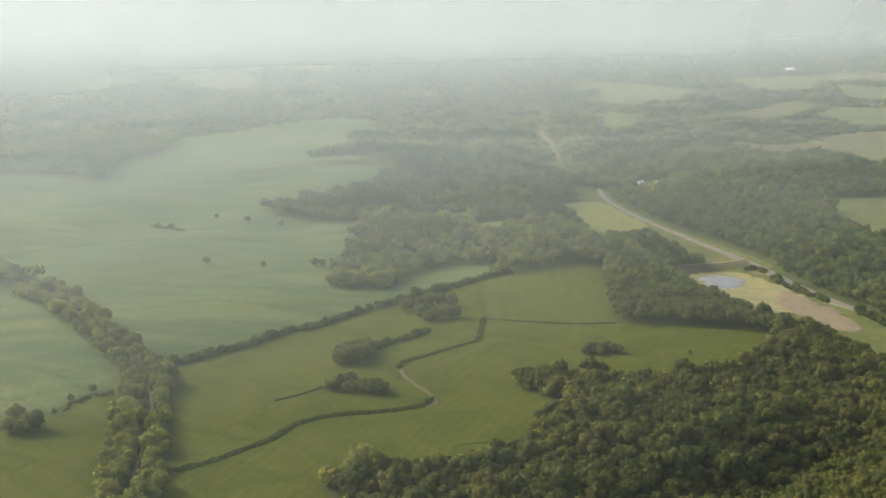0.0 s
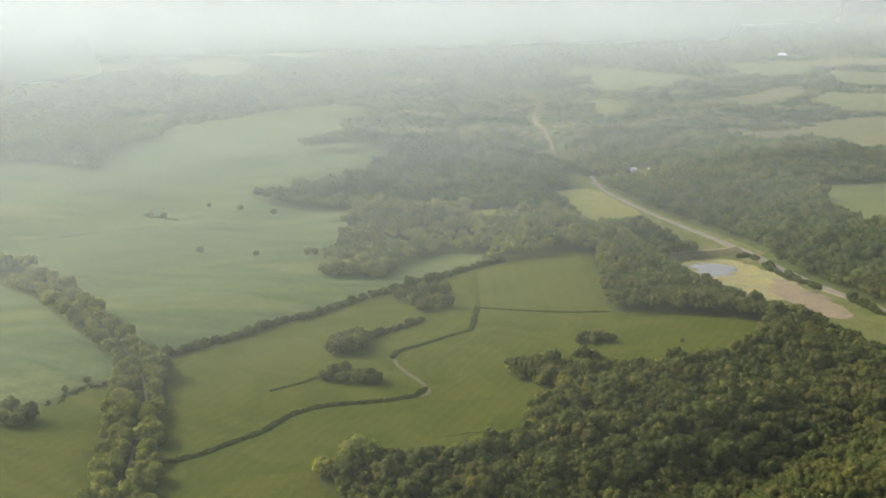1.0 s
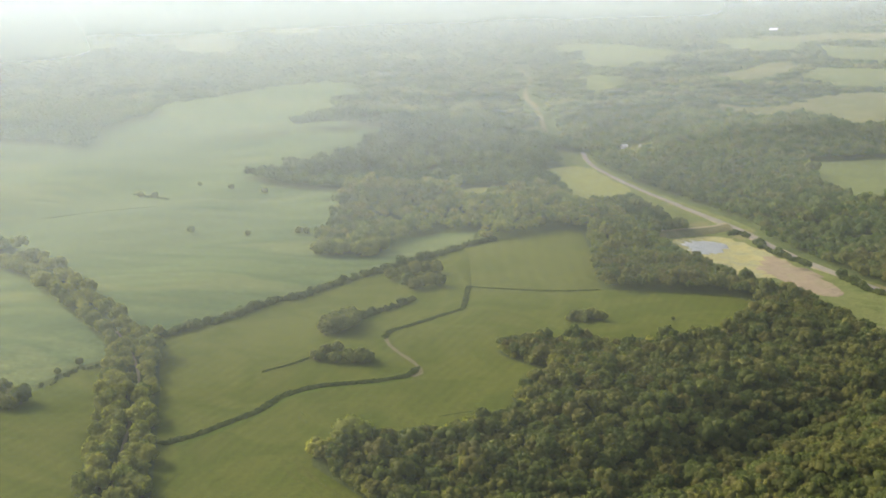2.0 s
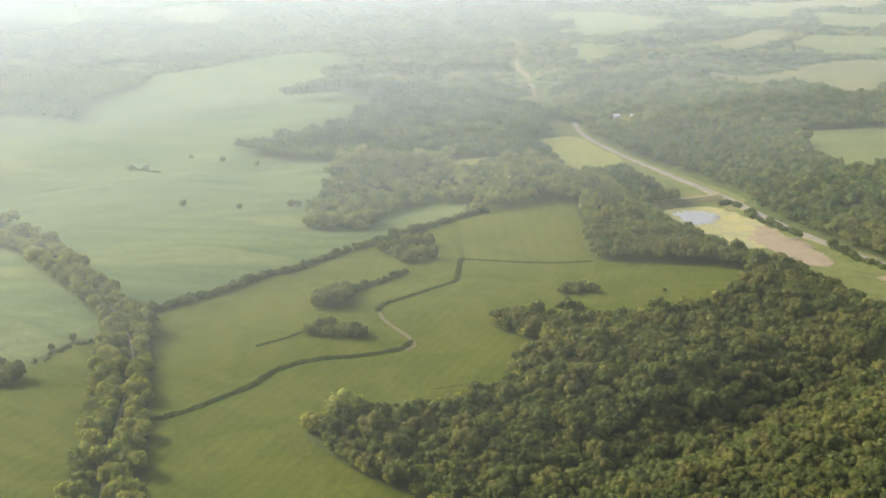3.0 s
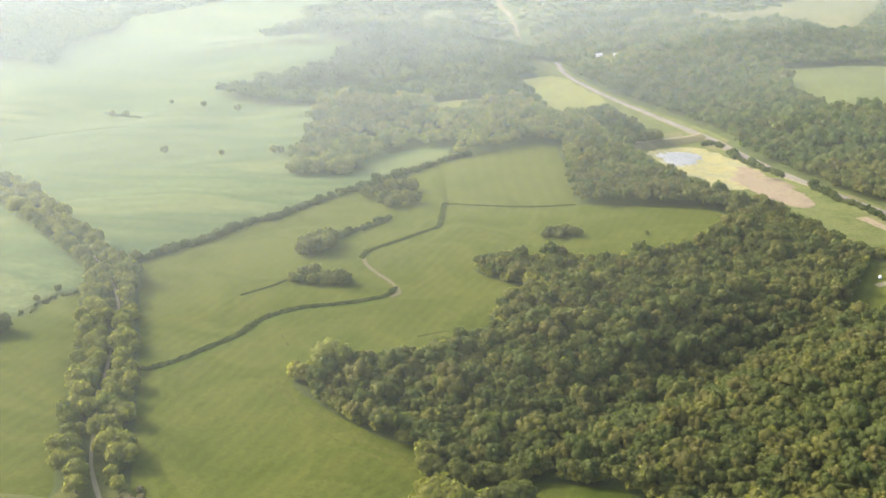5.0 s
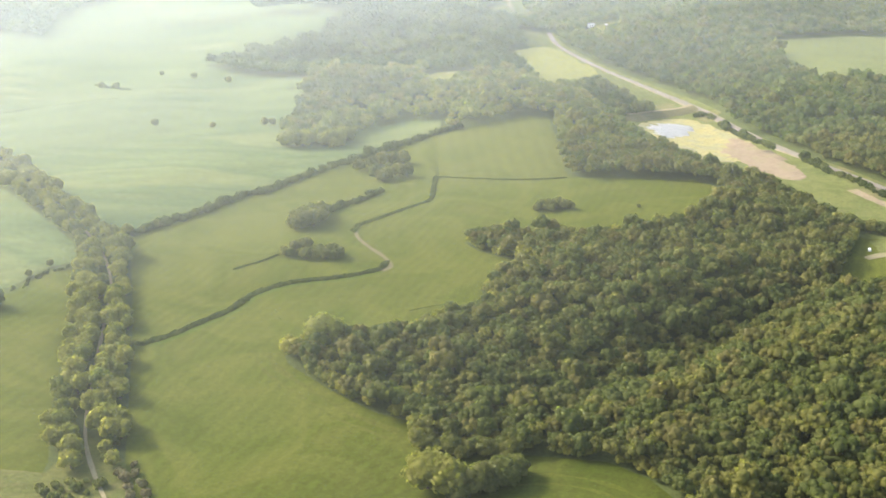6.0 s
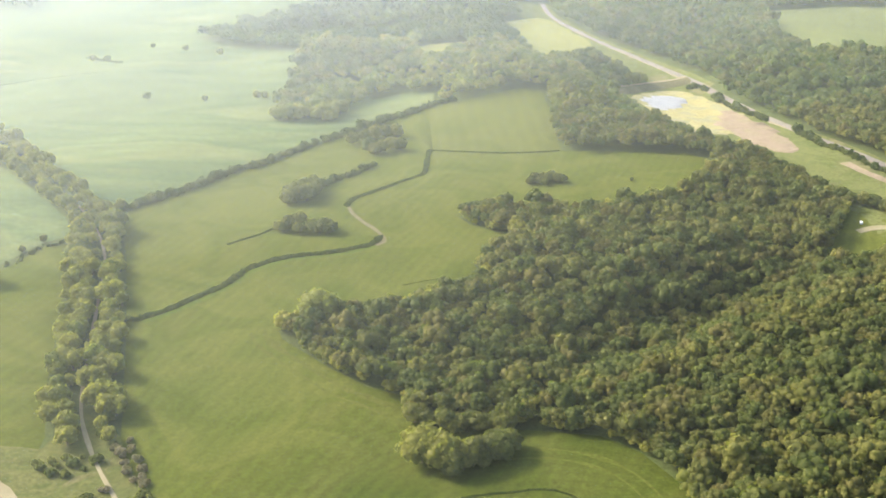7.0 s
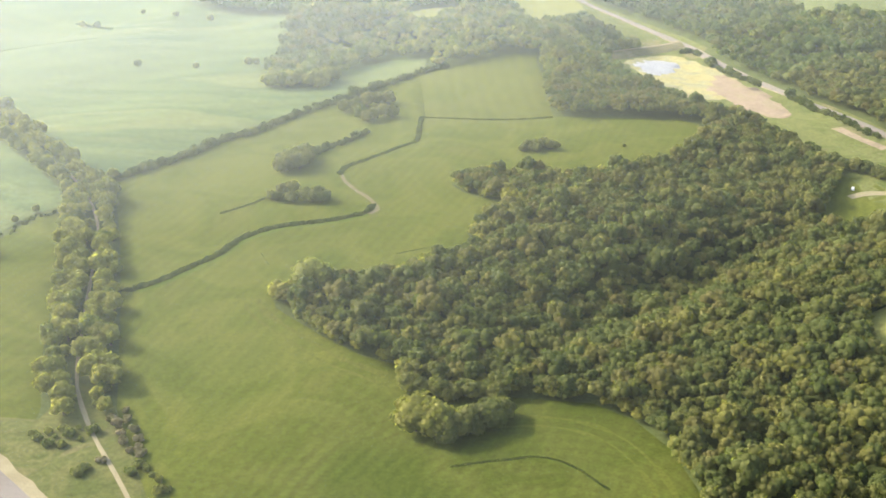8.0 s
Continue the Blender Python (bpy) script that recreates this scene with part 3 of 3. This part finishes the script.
def wooded(p, margin=3.0):
    """Which places of the plan lie in the woods: outside all fields and off the roads."""
    ok = np.ones(len(p), bool)
    for o in OPEN:
        ok &= ~inside(p, o)
        ok[ok] &= gap_to(p[ok], o, True) > margin
    for line, half in ((HIGHWAY, 6), (FAR_ROAD, 20), (TRACK, 2.0), (PAVED, 9)):
        ok[ok] &= gap_to(p[ok], line) > half + margin * 0.3
    return ok


# ---- ground ----
gx = np.r_[-np.geomspace(4200, 720, 26)[:-1], np.arange(-720, 880, 10), np.geomspace(880, 4200, 26)]
gy = np.r_[np.linspace(-1500, 240, 20)[:-1], np.arange(240, 1700, 10), np.geomspace(1700, 5600, 70)]
X, Y = np.meshgrid(gx, gy)
GV = np.stack([X.ravel(), Y.ravel(), land(X, Y).ravel()], 1)
ii, jj = np.meshgrid(np.arange(len(gy) - 1), np.arange(len(gx) - 1), indexing="ij")
q = (ii * len(gx) + jj).ravel()
ground = tagged(new("ground", mesh_of("ground", GV, np.stack([q, q + 1, q + 1 + len(gx), q + len(gx)], 1), UNDERGROWTH, True)), "dark green undergrowth and grass over rolling ground", "ground", kind="structure")


def field(name, outline, lift, mat, label, cell=None):
    return tagged(sheet(name, outline, lift, mat, cell), label, "field", kind="structure")


field("hay_field", MAIN, 0.4, MEADOW, "bright green mown hay field with faint curved mowing lines")
field("crop_field", STRIP_FIELD, 0.45, STRIP, "dull green crop field with straight rows")
field("pale_field", LEFT_FAR, 0.6, PALE, "pale green rolling crop land")
field("green_field", LEFT_MID, 0.5, PALE, "pale green crop field beside a tree-lined track")
field("lower_field", LEFT_NEAR, 0.5, MEADOW, "green meadow beside a tree-lined track")
field("scrub_ground", ROUGH_NEAR, 0.45, ROUGH, "rough olive grass with scrub beside a track")
field("glade", GLADE, 0.6, GRASSY, "small light green glade in the woods")
field("valley_pasture", VALLEY_FIELD, 0.6, GRASSY, "light green pasture beside the highway")
field("valley_floor", VALLEY, 0.5, VALLEY_GRASS, "olive rough grass on the valley floor")
field("farmyard", YARD, 0.7, ROUGH, "grassy farmyard round white buildings")
field("highway_verge", VERGE, 0.45, VALLEY_GRASS, "olive rough grass beside the highway")
field("wood_opening", OPENING, 0.5, MEADOW, "green grass opening between woods")
field("wood_opening", OPENING_SMALL, 0.5, GRASSY, "small light green opening in the wood")
field("far_field", RIGHT_FIELD, 0.8, FAR_GRASS, "light green field among the woods")
for o in FAR_GREEN:
    field("far_field", o, 2.5, FAR_GRASS, "pale green field far off among woods")
for o in FAR_STRAW:
    field("far_field", o, 2.5, STRAW, "straw-coloured field far off among woods")

# ---- roads, pond ----
tagged(ribbon("road", smooth_line(HIGHWAY, 8), 6.2, 1.3, ASPHALT, ((-0.5, 0), (0, 0.1), (0.5, 0))), "pale worn two-lane asphalt highway", "road", kind="structure")
tagged(ribbon("road_shoulder", smooth_line(HIGHWAY, 8), 7.8, 0.95, SHOULDER, ((-0.62, -0.9), (-0.5, 0), (0.5, 0), (0.62, -0.9)), 0.1), "dry gravel shoulders of the highway", "road shoulder", kind="structure")
tagged(ribbon("far_road", smooth_line(FAR_ROAD, 15), 5.5, 1.5, DIRT, rag=0.5), "pale road cut through far woods", "road", kind="structure")
tagged(ribbon("track", smooth_line(TRACK, 4), 1.9, 0.65, GRAVEL, ((-0.5, 0), (-0.15, 0.06), (0.15, 0.06), (0.5, 0)), 0.12), "pale gravel farm track between tree rows", "track", kind="structure")
tagged(ribbon("paved_road", smooth_line(PAVED, 5), 9.0, 0.75, ASPHALT, ((-0.5, 0), (0, 0.08), (0.5, 0))), "pale grey paved country road", "road", kind="structure")
tagged(ribbon("road_verge", smooth_line(PAVED, 5), 19.5, 0.6, GRAVEL, ((-0.5, -0.2), (-0.3, 0), (0.3, 0), (0.5, -0.2)), 0.1), "dry pale verge of the paved road", "verge", kind="structure")
tagged(ribbon("dirt_path", smooth_line(DIRT_PATH, 3), 3.0, 0.6, DIRT, rag=0.3), "worn brown dirt path between terraces", "path", kind="structure")
tagged(sheet("pond_bed", ragged(smooth_line(np.array(POND + POND[:1]), 8)[:-1], 9, 0.9), 0.8, ALGAE, 10), "nearly drained pond bed covered in yellow algae", "pond", kind="structure")
tagged(sheet("mud_flat", ragged(smooth_line(np.array(MUD_FLAT + MUD_FLAT[:1]), 8)[:-1], 9, 1.0), 1.0, MUD, 10), "pinkish brown drying mud in the pond bed", "mud", kind="structure")
tagged(sheet("pond_water", ragged(smooth_line(np.array(POOLS + POOLS[:1]), 6)[:-1], 7, 0.9), 1.05, WATER, 10), "grey-blue shallow water left in the pond", "water", kind="structure")
tagged(ribbon("dam", smooth_line(DAM, 6), 24.0, 0.6, DAM_GRASS, ((-0.5, 0), (-0.16, 4.0), (0.16, 4.0), (0.5, 0)), 0.04), "grassy earth dam with a flat crest", "dam", kind="structure")
tagged(ribbon("dam_path", smooth_line(DAM, 6), 4.0, 5.0, GRAVEL, rag=0.1), "pale path along the crest of the dam", "path", kind="structure")
tagged(ribbon("gravel_lot", smooth_line(GRAVEL_LOT, 5), 8.0, 1.0, MUD, rag=0.2), "bare pale gravel patch beside the highway", "gravel", kind="structure")
tagged(ribbon("drive", smooth_line(DRIVE, 4), 5.5, 0.8, GRAVEL, rag=0.1), "pale gravel drive end in a clearing", "drive", kind="structure")

LUSH_LINE = smooth_line([(-12, 615), (-27, 606), (-44, 600), (-60, 596), (-75, 586), (-84, 576), (-92, 558), (-105, 542), (-120, 525), (-131, 516)], 3)
tagged(ribbon("grass_margin", LUSH_LINE + sides(LUSH_LINE) * 4.2, 3.4, 0.5, LUSH, rag=0.18), "strip of lush bright green grass below a terrace bank", "grass", kind="structure")
NOSE_LINE = smooth_line([(-66, 503), (-61, 491), (-51, 478), (-40, 466), (-25, 449), (-11, 439), (-1, 432)], 3)
for off, width in ((0.0, 3.0), (-7.0, 1.5)):
    tagged(ribbon("mown_edge", NOSE_LINE + sides(NOSE_LINE) * off, width, 0.5, DRY_EDGE, rag=0.55), "faint dry swath edge in the mown hay field", "grass", kind="structure")
FAN_LINE = smooth_line([(46, 394), (66, 393), (84, 386), (97, 374), (105, 357), (109, 338), (108, 318)], 3)
for off, width in ((0.0, 2.0), (7.0, 1.5)):
    tagged(ribbon("mown_edge", FAN_LINE - sides(FAN_LINE) * off, width, 0.5, DRY_EDGE, rag=0.55), "faint dry swath edge in the mown hay field", "grass", kind="structure")

# ---- woods ----
FULL = [crown(s, 8 + s % 6, 7, 0.95, 0.115) for s in range(14)]
EDGE = [crown(300 + s, 9, 9, 0.95, 0.13, 1.6) for s in range(8)]
MID = [crown(20 + s, 6, 4, 0.8, 0.22) for s in range(8)]
FAR = [crown(40 + s, 3, 0, 0.6) for s in range(6)]


def wood(name, p, r0, r1, up, protos, mat, label, seed, squash=1.0):
    rng = np.random.default_rng(seed)
    r = rng.uniform(r0, r1, len(p)) * np.where(rng.random(len(p)) < 0.14, 1.4, 1.0)
    v, f, own = spread(protos, p, r, up * rng.uniform(0.7, 1.3, len(p)), seed, squash)
    return tagged(new(name, mesh_of(name, v, f, mat, True, own)), label, "woods", kind="stuff")


p = scatter(-75, 470, 250, 900, 7.2, 1)
p = p[(p[:, 0] > -60 + 0.5 * np.maximum(0, p[:, 1] - 560)) & (p[:, 0] < 0.5 * p[:, 1] + 60)]
near_wood = p[wooded(p, 0.0)]
rim = np.vstack([smooth_line(np.array(o + o[:1]), 3.4) for o in (MAIN, OPENING, OPENING_SMALL)])
rim = np.vstack([rim + np.random.default_rng(s).normal(size=rim.shape) * 2.6 for s in (31, 32)])
rim = rim[wooded(rim, 1.0) & (rim[:, 0] > -60) & (rim[:, 1] < 760)]
wood("wood_edge", rim, 2.6, 4.5, 0.4, EDGE, EDGE_LEAVES, "yellow-green bushes and young trees along the wood's edge", 4)
wood("near_woods", near_wood, 3.2, 5.6, 3.0, FULL, WOOD_LEAVES, "dense green broadleaf wood with rounded crowns", 1)
p = scatter(-760, 1050, 900, 1800, 10.0, 2)
p = p[(p[:, 0] > -0.44 * p[:, 1] - 40) & (p[:, 0] < 0.5 * p[:, 1] + 40)]
p = p[wooded(p)]
ridge = 1165 + 25 * np.sin(p[:, 0] / 60)
west = p[:, 0] < 200
# young: wood coloured as sunlit; old: the same wood coloured as in shade.
young, old = west & (p[:, 1] < ridge), west & (p[:, 1] >= ridge) & (p[:, 1] < 1560)
wood("hill_woods", p[young], 3.6, 6.2, 2.0, MID, LIT_HILL_LEAVES, "light olive-green wood over a low hill, coloured as sunlit", 21)
wood("hill_woods", p[old], 4.2, 6.8, 3.0, MID, SHADED_HILL_LEAVES, "dark green wood behind a low hill, coloured as shaded", 22)
wood("hill_woods", p[~young & ~old], 3.9, 6.6, 2.5, MID, FAR_LEAVES, "green woods on a far slope", 2)
p = scatter(-2700, 2700, 1800, 5100, 24.0, 3)
p = p[(p[:, 0] > -0.45 * p[:, 1] - 60) & (p[:, 0] < 0.5 * p[:, 1] + 60)]
wood("far_woods", p[wooded(p, 8)], 18, 27, -3.0, FAR, FAR_LEAVES, "far hazy woods to the horizon", 3, 0.3)

# ---- single trees ----
def part(name, me, parent):
    ob = new(name, me)
    ob.parent = parent
    return ob


def trunk_mesh(height, r, seed):
    rng = np.random.default_rng(seed)
    v, f = [], []
    rings = [(0, 1.5), (0.08, 1.05), (0.5, 0.85), (1.0, 0.5)]
    lean = rng.normal(size=2) * 0.05
    for h, w in rings:
        for k in range(7):
            t = k / 7 * 6.283
            v.append((math.cos(t) * r * w + lean[0] * h * height, math.sin(t) * r * w + lean[1] * h * height, h * height))
    for i in range(3):
        for k in range(7):
            f.append((i * 7 + k, i * 7 + (k + 1) % 7, i * 7 + 7 + (k + 1) % 7, i * 7 + 7 + k))
    for b in range(4):
        t, s = b * 1.6 + rng.uniform(0, 1), len(v)
        tip = np.array([math.cos(t) * height * 0.4, math.sin(t) * height * 0.4, height * 1.25])
        base = np.array([0, 0, height * 0.8])
        for e, w in ((base, 0.4), (tip, 0.15)):
            for k in range(4):
                v.append(tuple(e + np.array([math.cos(k * 1.57), math.sin(k * 1.57), 0]) * r * w))
        f += [(s + k, s + (k + 1) % 4, s + 4 + (k + 1) % 4, s + 4 + k) for k in range(4)]
    return mesh_of("trunk", v, f, BARK)


def tree_kind(seed, radius, stem, mat, label, lobes=20, cards=26, leaf=0.12, name="tree", category="tree"):
    """A tree with its base at the origin; moved to its places by copies."""
    ob = tagged(new(name), label, category)
    v, f = crown(100 + seed, lobes, cards, 0.95, leaf, 1.75)
    v = v * radius + (0, 0, stem - radius * 0.3)
    part("crown", mesh_of("crown", v, f, mat), ob)
    part("trunk", trunk_mesh(stem + radius * 0.3, radius * 0.07, seed), ob)
    return ob


def bush_kind(seed, radius, mat, label, name="bush"):
    ob = tagged(new(name), label, "bush")
    v, f = crown(200 + seed, 7, 20, 0.6, 0.2)
    part("crown", mesh_of("crown", v * radius + (0, 0, -radius * 0.15), f, mat), ob)
    return ob


used = set()


def plant(kinds, p, group, seed, low=0.8, high=1.2):
    rng = np.random.default_rng(seed)
    for i, (x, y) in enumerate(p):
        k = next((k for k in kinds if k.name not in used), kinds[rng.integers(len(kinds))])
        s = rng.uniform(low, high)
        m = pose(x, y, float(land(x, y)) + 0.3, 0, 0, rng.uniform(0, 360))
        if k.name in used:
            ob = copy_thing(k, m)
        else:
            ob, _ = k, used.add(k.name)
        ob.matrix_basis = m @ Matrix.Diagonal((s, s, s * rng.uniform(0.9, 1.15), 1))
        tagged(ob, group=group)


ROW_TREES = [tree_kind(s, 4.6, 2.2, LANE_LEAVES, "rounded green broadleaf tree beside a farm track") for s in range(5)]
FIELD_TREES = [tree_kind(10 + s, 4.6, 1.6, TREE_LEAVES, "dark green broadleaf tree standing in the field") for s in range(4)]
HILL_TREES = [tree_kind(40 + s, 5.0, 1.6, LANE_LEAVES, "light green rounded tree at the foot of a wooded hill") for s in range(3)]
BIG_TREES = [tree_kind(20 + s, 7.0, 2.4, BRIGHT_LEAVES, "large bright yellow-green tree at the wood's edge", 24, 40, 0.075) for s in range(2)]
BUSHES = [bush_kind(s, 2.4, TREE_LEAVES, "low green bush in rough grass") for s in range(3)]

p = scatter(-420, -80, 300, 900, 6.7, 5)
lane = p[wooded(p, 2.0) & (gap_to(p, TRACK) < 26) & (gap_to(p, TRACK) > np.where(p[:, 1] < 448, 5.4, np.where(p[:, 1] < 640, 2.7, 3.6)))]
lane = np.vstack([lane, LANE_END])
belt = lane[:, 1] > 590
plant(ROW_TREES, lane[~belt], "trees along the track", 5, 0.65, 1.2)
wood("tree_belt", lane[belt], 3.2, 5.2, 0.6, [crown(120 + s, 16, 14, 0.95, 0.13, 1.6) for s in range(6)], BELT_LEAVES, "belt of rounded green trees on both sides of a farm track", 23)


def hedge(points, r0, r1, label, seed, gap=2.6):
    """A hedgerow: crowns of many sizes grown into one another."""
    rng = np.random.default_rng(seed)
    line = smooth_line(points, gap)
    p = line + rng.normal(size=line.shape) * 1.3
    r = rng.uniform(r0, r1, len(p)) * np.where(rng.random(len(p)) < 0.12, 1.5, 1.0)
    v, f, own = spread([crown(80 + s, 9, 12, 0.85, 0.16, 1.6) for s in range(6)], p, r, -0.25 * r, seed)
    return tagged(new("hedge", mesh_of("hedge", v, f, HEDGE_LEAVES, True, own)), label, "hedge")


hedge(HEDGE, 2.1, 3.5, "long uneven green hedgerow between two fields", 8)
hedge(HEDGE_CROSS, 0.8, 1.5, "thin green hedge between two meadows", 9)
hedge(HEDGE_SHORT, 1.8, 3.0, "short green hedge leading to a tree clump", 10)
for i, pts in enumerate(ROADSIDE):
    hedge(pts, 2.0, 3.4, "row of dark green bushes beside the highway", 11 + i, 3.0)
for spots, name, low, high in FIELD_CLUMPS + EDGE_CLUMPS:
    rng = np.random.default_rng(int(abs(spots[0][0])) + 11)
    plant(HILL_TREES if "corner" in name else FIELD_TREES, spots, name, int(abs(spots[0][0])) + 11, low, high)
    if len(spots) > 5:
        plant(HILL_TREES if "corner" in name else FIELD_TREES, np.array(spots) + rng.normal(size=(len(spots), 2)) * 3.2, name, 5, low * 0.65, high * 0.85)
plant(BIG_TREES, BIG_SPOTS[1:], "bright trees at the wood's edge", 13, 1.2, 1.4)
plant(BIG_TREES, LONE_SPOT, "bright trees at the wood's edge", 19, 0.7, 0.75)
plant(BIG_TREES, BIG_SPOTS[:1], "bright trees at the wood's edge", 15, 1.5, 1.55)
LIGHT_BUSHES = [bush_kind(5 + s, 3.2, BRIGHT_LEAVES, "light yellow-green bush at the wood's edge") for s in range(2)]
plant(LIGHT_BUSHES, LIGHT_SPOTS, "light bushes at the wood's edge", 17, 0.8, 1.3)
plant(BUSHES, BUSH_SPOTS, "bushes in the scrub", 14, 0.6, 1.25)
DRY_BUSHES = [bush_kind(8 + s, 2.2, DRY_LEAVES, "low grey-brown brush in rough grass", "brush") for s in range(2)]
plant(DRY_BUSHES, BRUSH_SPOTS, "brush in the scrub", 18, 0.8, 1.3)

# ---- terraces: banks of rank grass and weeds ----
def bank(name, points, width, high, label, seed):
    line = smooth_line(points, 1.4)
    rng = np.random.default_rng(seed)
    many = np.repeat(line, 9, 0)
    many = many + rng.normal(size=many.shape) * width * 0.2
    v, f, own = spread([crown(60 + s, 3, 3, 0.5, 0.3) for s in range(5)], many, rng.uniform(0.6, 1.0, len(many)) * width * 0.23, np.full(len(many), 0.2), seed)
    g = np.repeat(land(many[:, 0], many[:, 1]), len(v) // len(many))
    v[:, 2] = g + 0.2 + (v[:, 2] - g - 0.2) * high / (width * 0.38)
    return tagged(new(name, mesh_of(name, v, f, HEDGE_LEAVES, True, own)), label, "bank", kind="stuff")


for i, (pts, w, h) in enumerate(TERRACES + WEED_LINES):
    bank("terrace_bank", pts, w, h, "dark strip of rank grass and weeds along a terrace", 70 + i)


# ---- houses ----
def house(x, y, turn, w, d, h, label):
    ob = tagged(new("house"), label, "house", "houses beside the highway")
    bm = bmesh.new()
    bmesh.ops.create_cube(bm, size=1, matrix=Matrix.Diagonal((w, d, h, 1)) @ Matrix.Translation((0, 0, 0.5)))
    me = bpy.data.meshes.new("wall")
    bm.to_mesh(me)
    bm.free()
    me.materials.append(PAINT)
    part("wall", me, ob)
    e, t, k = 0.6, h + d * 0.32, 0.25
    ends = [(-w / 2 - e, 1), (w / 2 + e, 1)]
    v = [(x, s * (d / 2 + e) * (y != 0), z) for x, _ in ends for s, y, z in ((-1, 1, h - 0.2), (1, 0, t), (1, 1, h - 0.2), (1, 1, h - 0.2 - k), (1, 0, t - k), (-1, 1, h - 0.2 - k))]
    quads = [(a, (a + 1) % 6, (a + 1) % 6 + 6, a + 6) for a in range(6)] + [(0, 5, 4, 1), (1, 4, 3, 2), (6, 7, 10, 11), (7, 8, 9, 10)]
    part("roof", mesh_of("roof", v, quads, ROOFING, False), ob)
    gable = mesh_of("gable", [(-w / 2, -d / 2, h), (-w / 2, d / 2, h), (-w / 2, 0, t - 0.3), (w / 2, -d / 2, h), (w / 2, d / 2, h), (w / 2, 0, t - 0.3)], [(0, 2, 1), (3, 4, 5)], PAINT)
    part("gable", gable, ob)
    for k in (-0.3, 0.0, 0.3):
        bm = bmesh.new()
        bmesh.ops.create_cube(bm, size=1, matrix=Matrix.Translation((k * w, -d / 2, h * 0.55)) @ Matrix.Diagonal((1.2, 0.12, 1.3, 1)))
        me = bpy.data.meshes.new("window")
        bm.to_mesh(me)
        bm.free()
        me.materials.append(DARK_GLASS)
        part("window", me, ob)
    ob.matrix_basis = pose(x, y, float(land(x, y)) - 0.3, 0, 0, turn)


for spot in HOUSES:
    house(*spot)

# ---- trailer in the clearing ----
def box(bm, x, y, z, w, d, h):
    return bmesh.ops.create_cube(bm, size=1, matrix=Matrix.Translation((x, y, z)) @ Matrix.Diagonal((w, d, h, 1)))


def trailer(x, y, turn):
    """A small closed trailer: a body with bevelled edges, a drawbar and two wheels."""
    ob = tagged(new("trailer"), "small white closed trailer parked by a gravel drive", "trailer")

    def piece(name, bm, mat):
        me = bpy.data.meshes.new(name)
        bm.to_mesh(me)
        bm.free()
        me.materials.append(mat)
        part(name, me, ob)

    bm = bmesh.new()
    box(bm, 0, 0, 1.2, 2.8, 1.6, 1.5)
    bmesh.ops.bevel(bm, geom=bm.edges[:], offset=0.12, segments=2, affect="EDGES")
    piece("body", bm, PAINT)
    bm = bmesh.new()
    box(bm, 1.95, 0, 0.5, 1.2, 0.14, 0.12)
    piece("drawbar", bm, ROOFING)
    for side in (-1, 1):
        bm = bmesh.new()
        bmesh.ops.create_cone(bm, cap_ends=True, segments=14, radius1=0.36, radius2=0.36, depth=0.24, matrix=Matrix.Translation((0, side * 0.86, 0.36)) @ Matrix.Rotation(math.pi / 2, 4, "X"))
        piece("wheel", bm, DARK_GLASS)
    ob.matrix_basis = pose(x, y, float(land(x, y)) + 0.5, 0, 0, turn)


trailer(306, 647, 70)

# ---- haze, imitated by upright translucent sheets ----
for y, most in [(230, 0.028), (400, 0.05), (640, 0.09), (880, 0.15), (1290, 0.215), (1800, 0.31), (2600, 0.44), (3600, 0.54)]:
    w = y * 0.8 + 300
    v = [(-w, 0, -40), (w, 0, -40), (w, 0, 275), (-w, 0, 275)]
    veil = tagged(new("haze", mesh_of("haze", v, [(0, 1, 2, 3)], haze_sheet_material("haze", most, -12 if y < 1500 else 16, 120 if y < 500 else 75 if y < 1500 else 110, y * 0.5, (0.87, 0.97, 0.92) if y < 800 else (0.83, 0.95, 1.0)))), "flat translucent sheet imitating pale haze", "haze", kind="structure")
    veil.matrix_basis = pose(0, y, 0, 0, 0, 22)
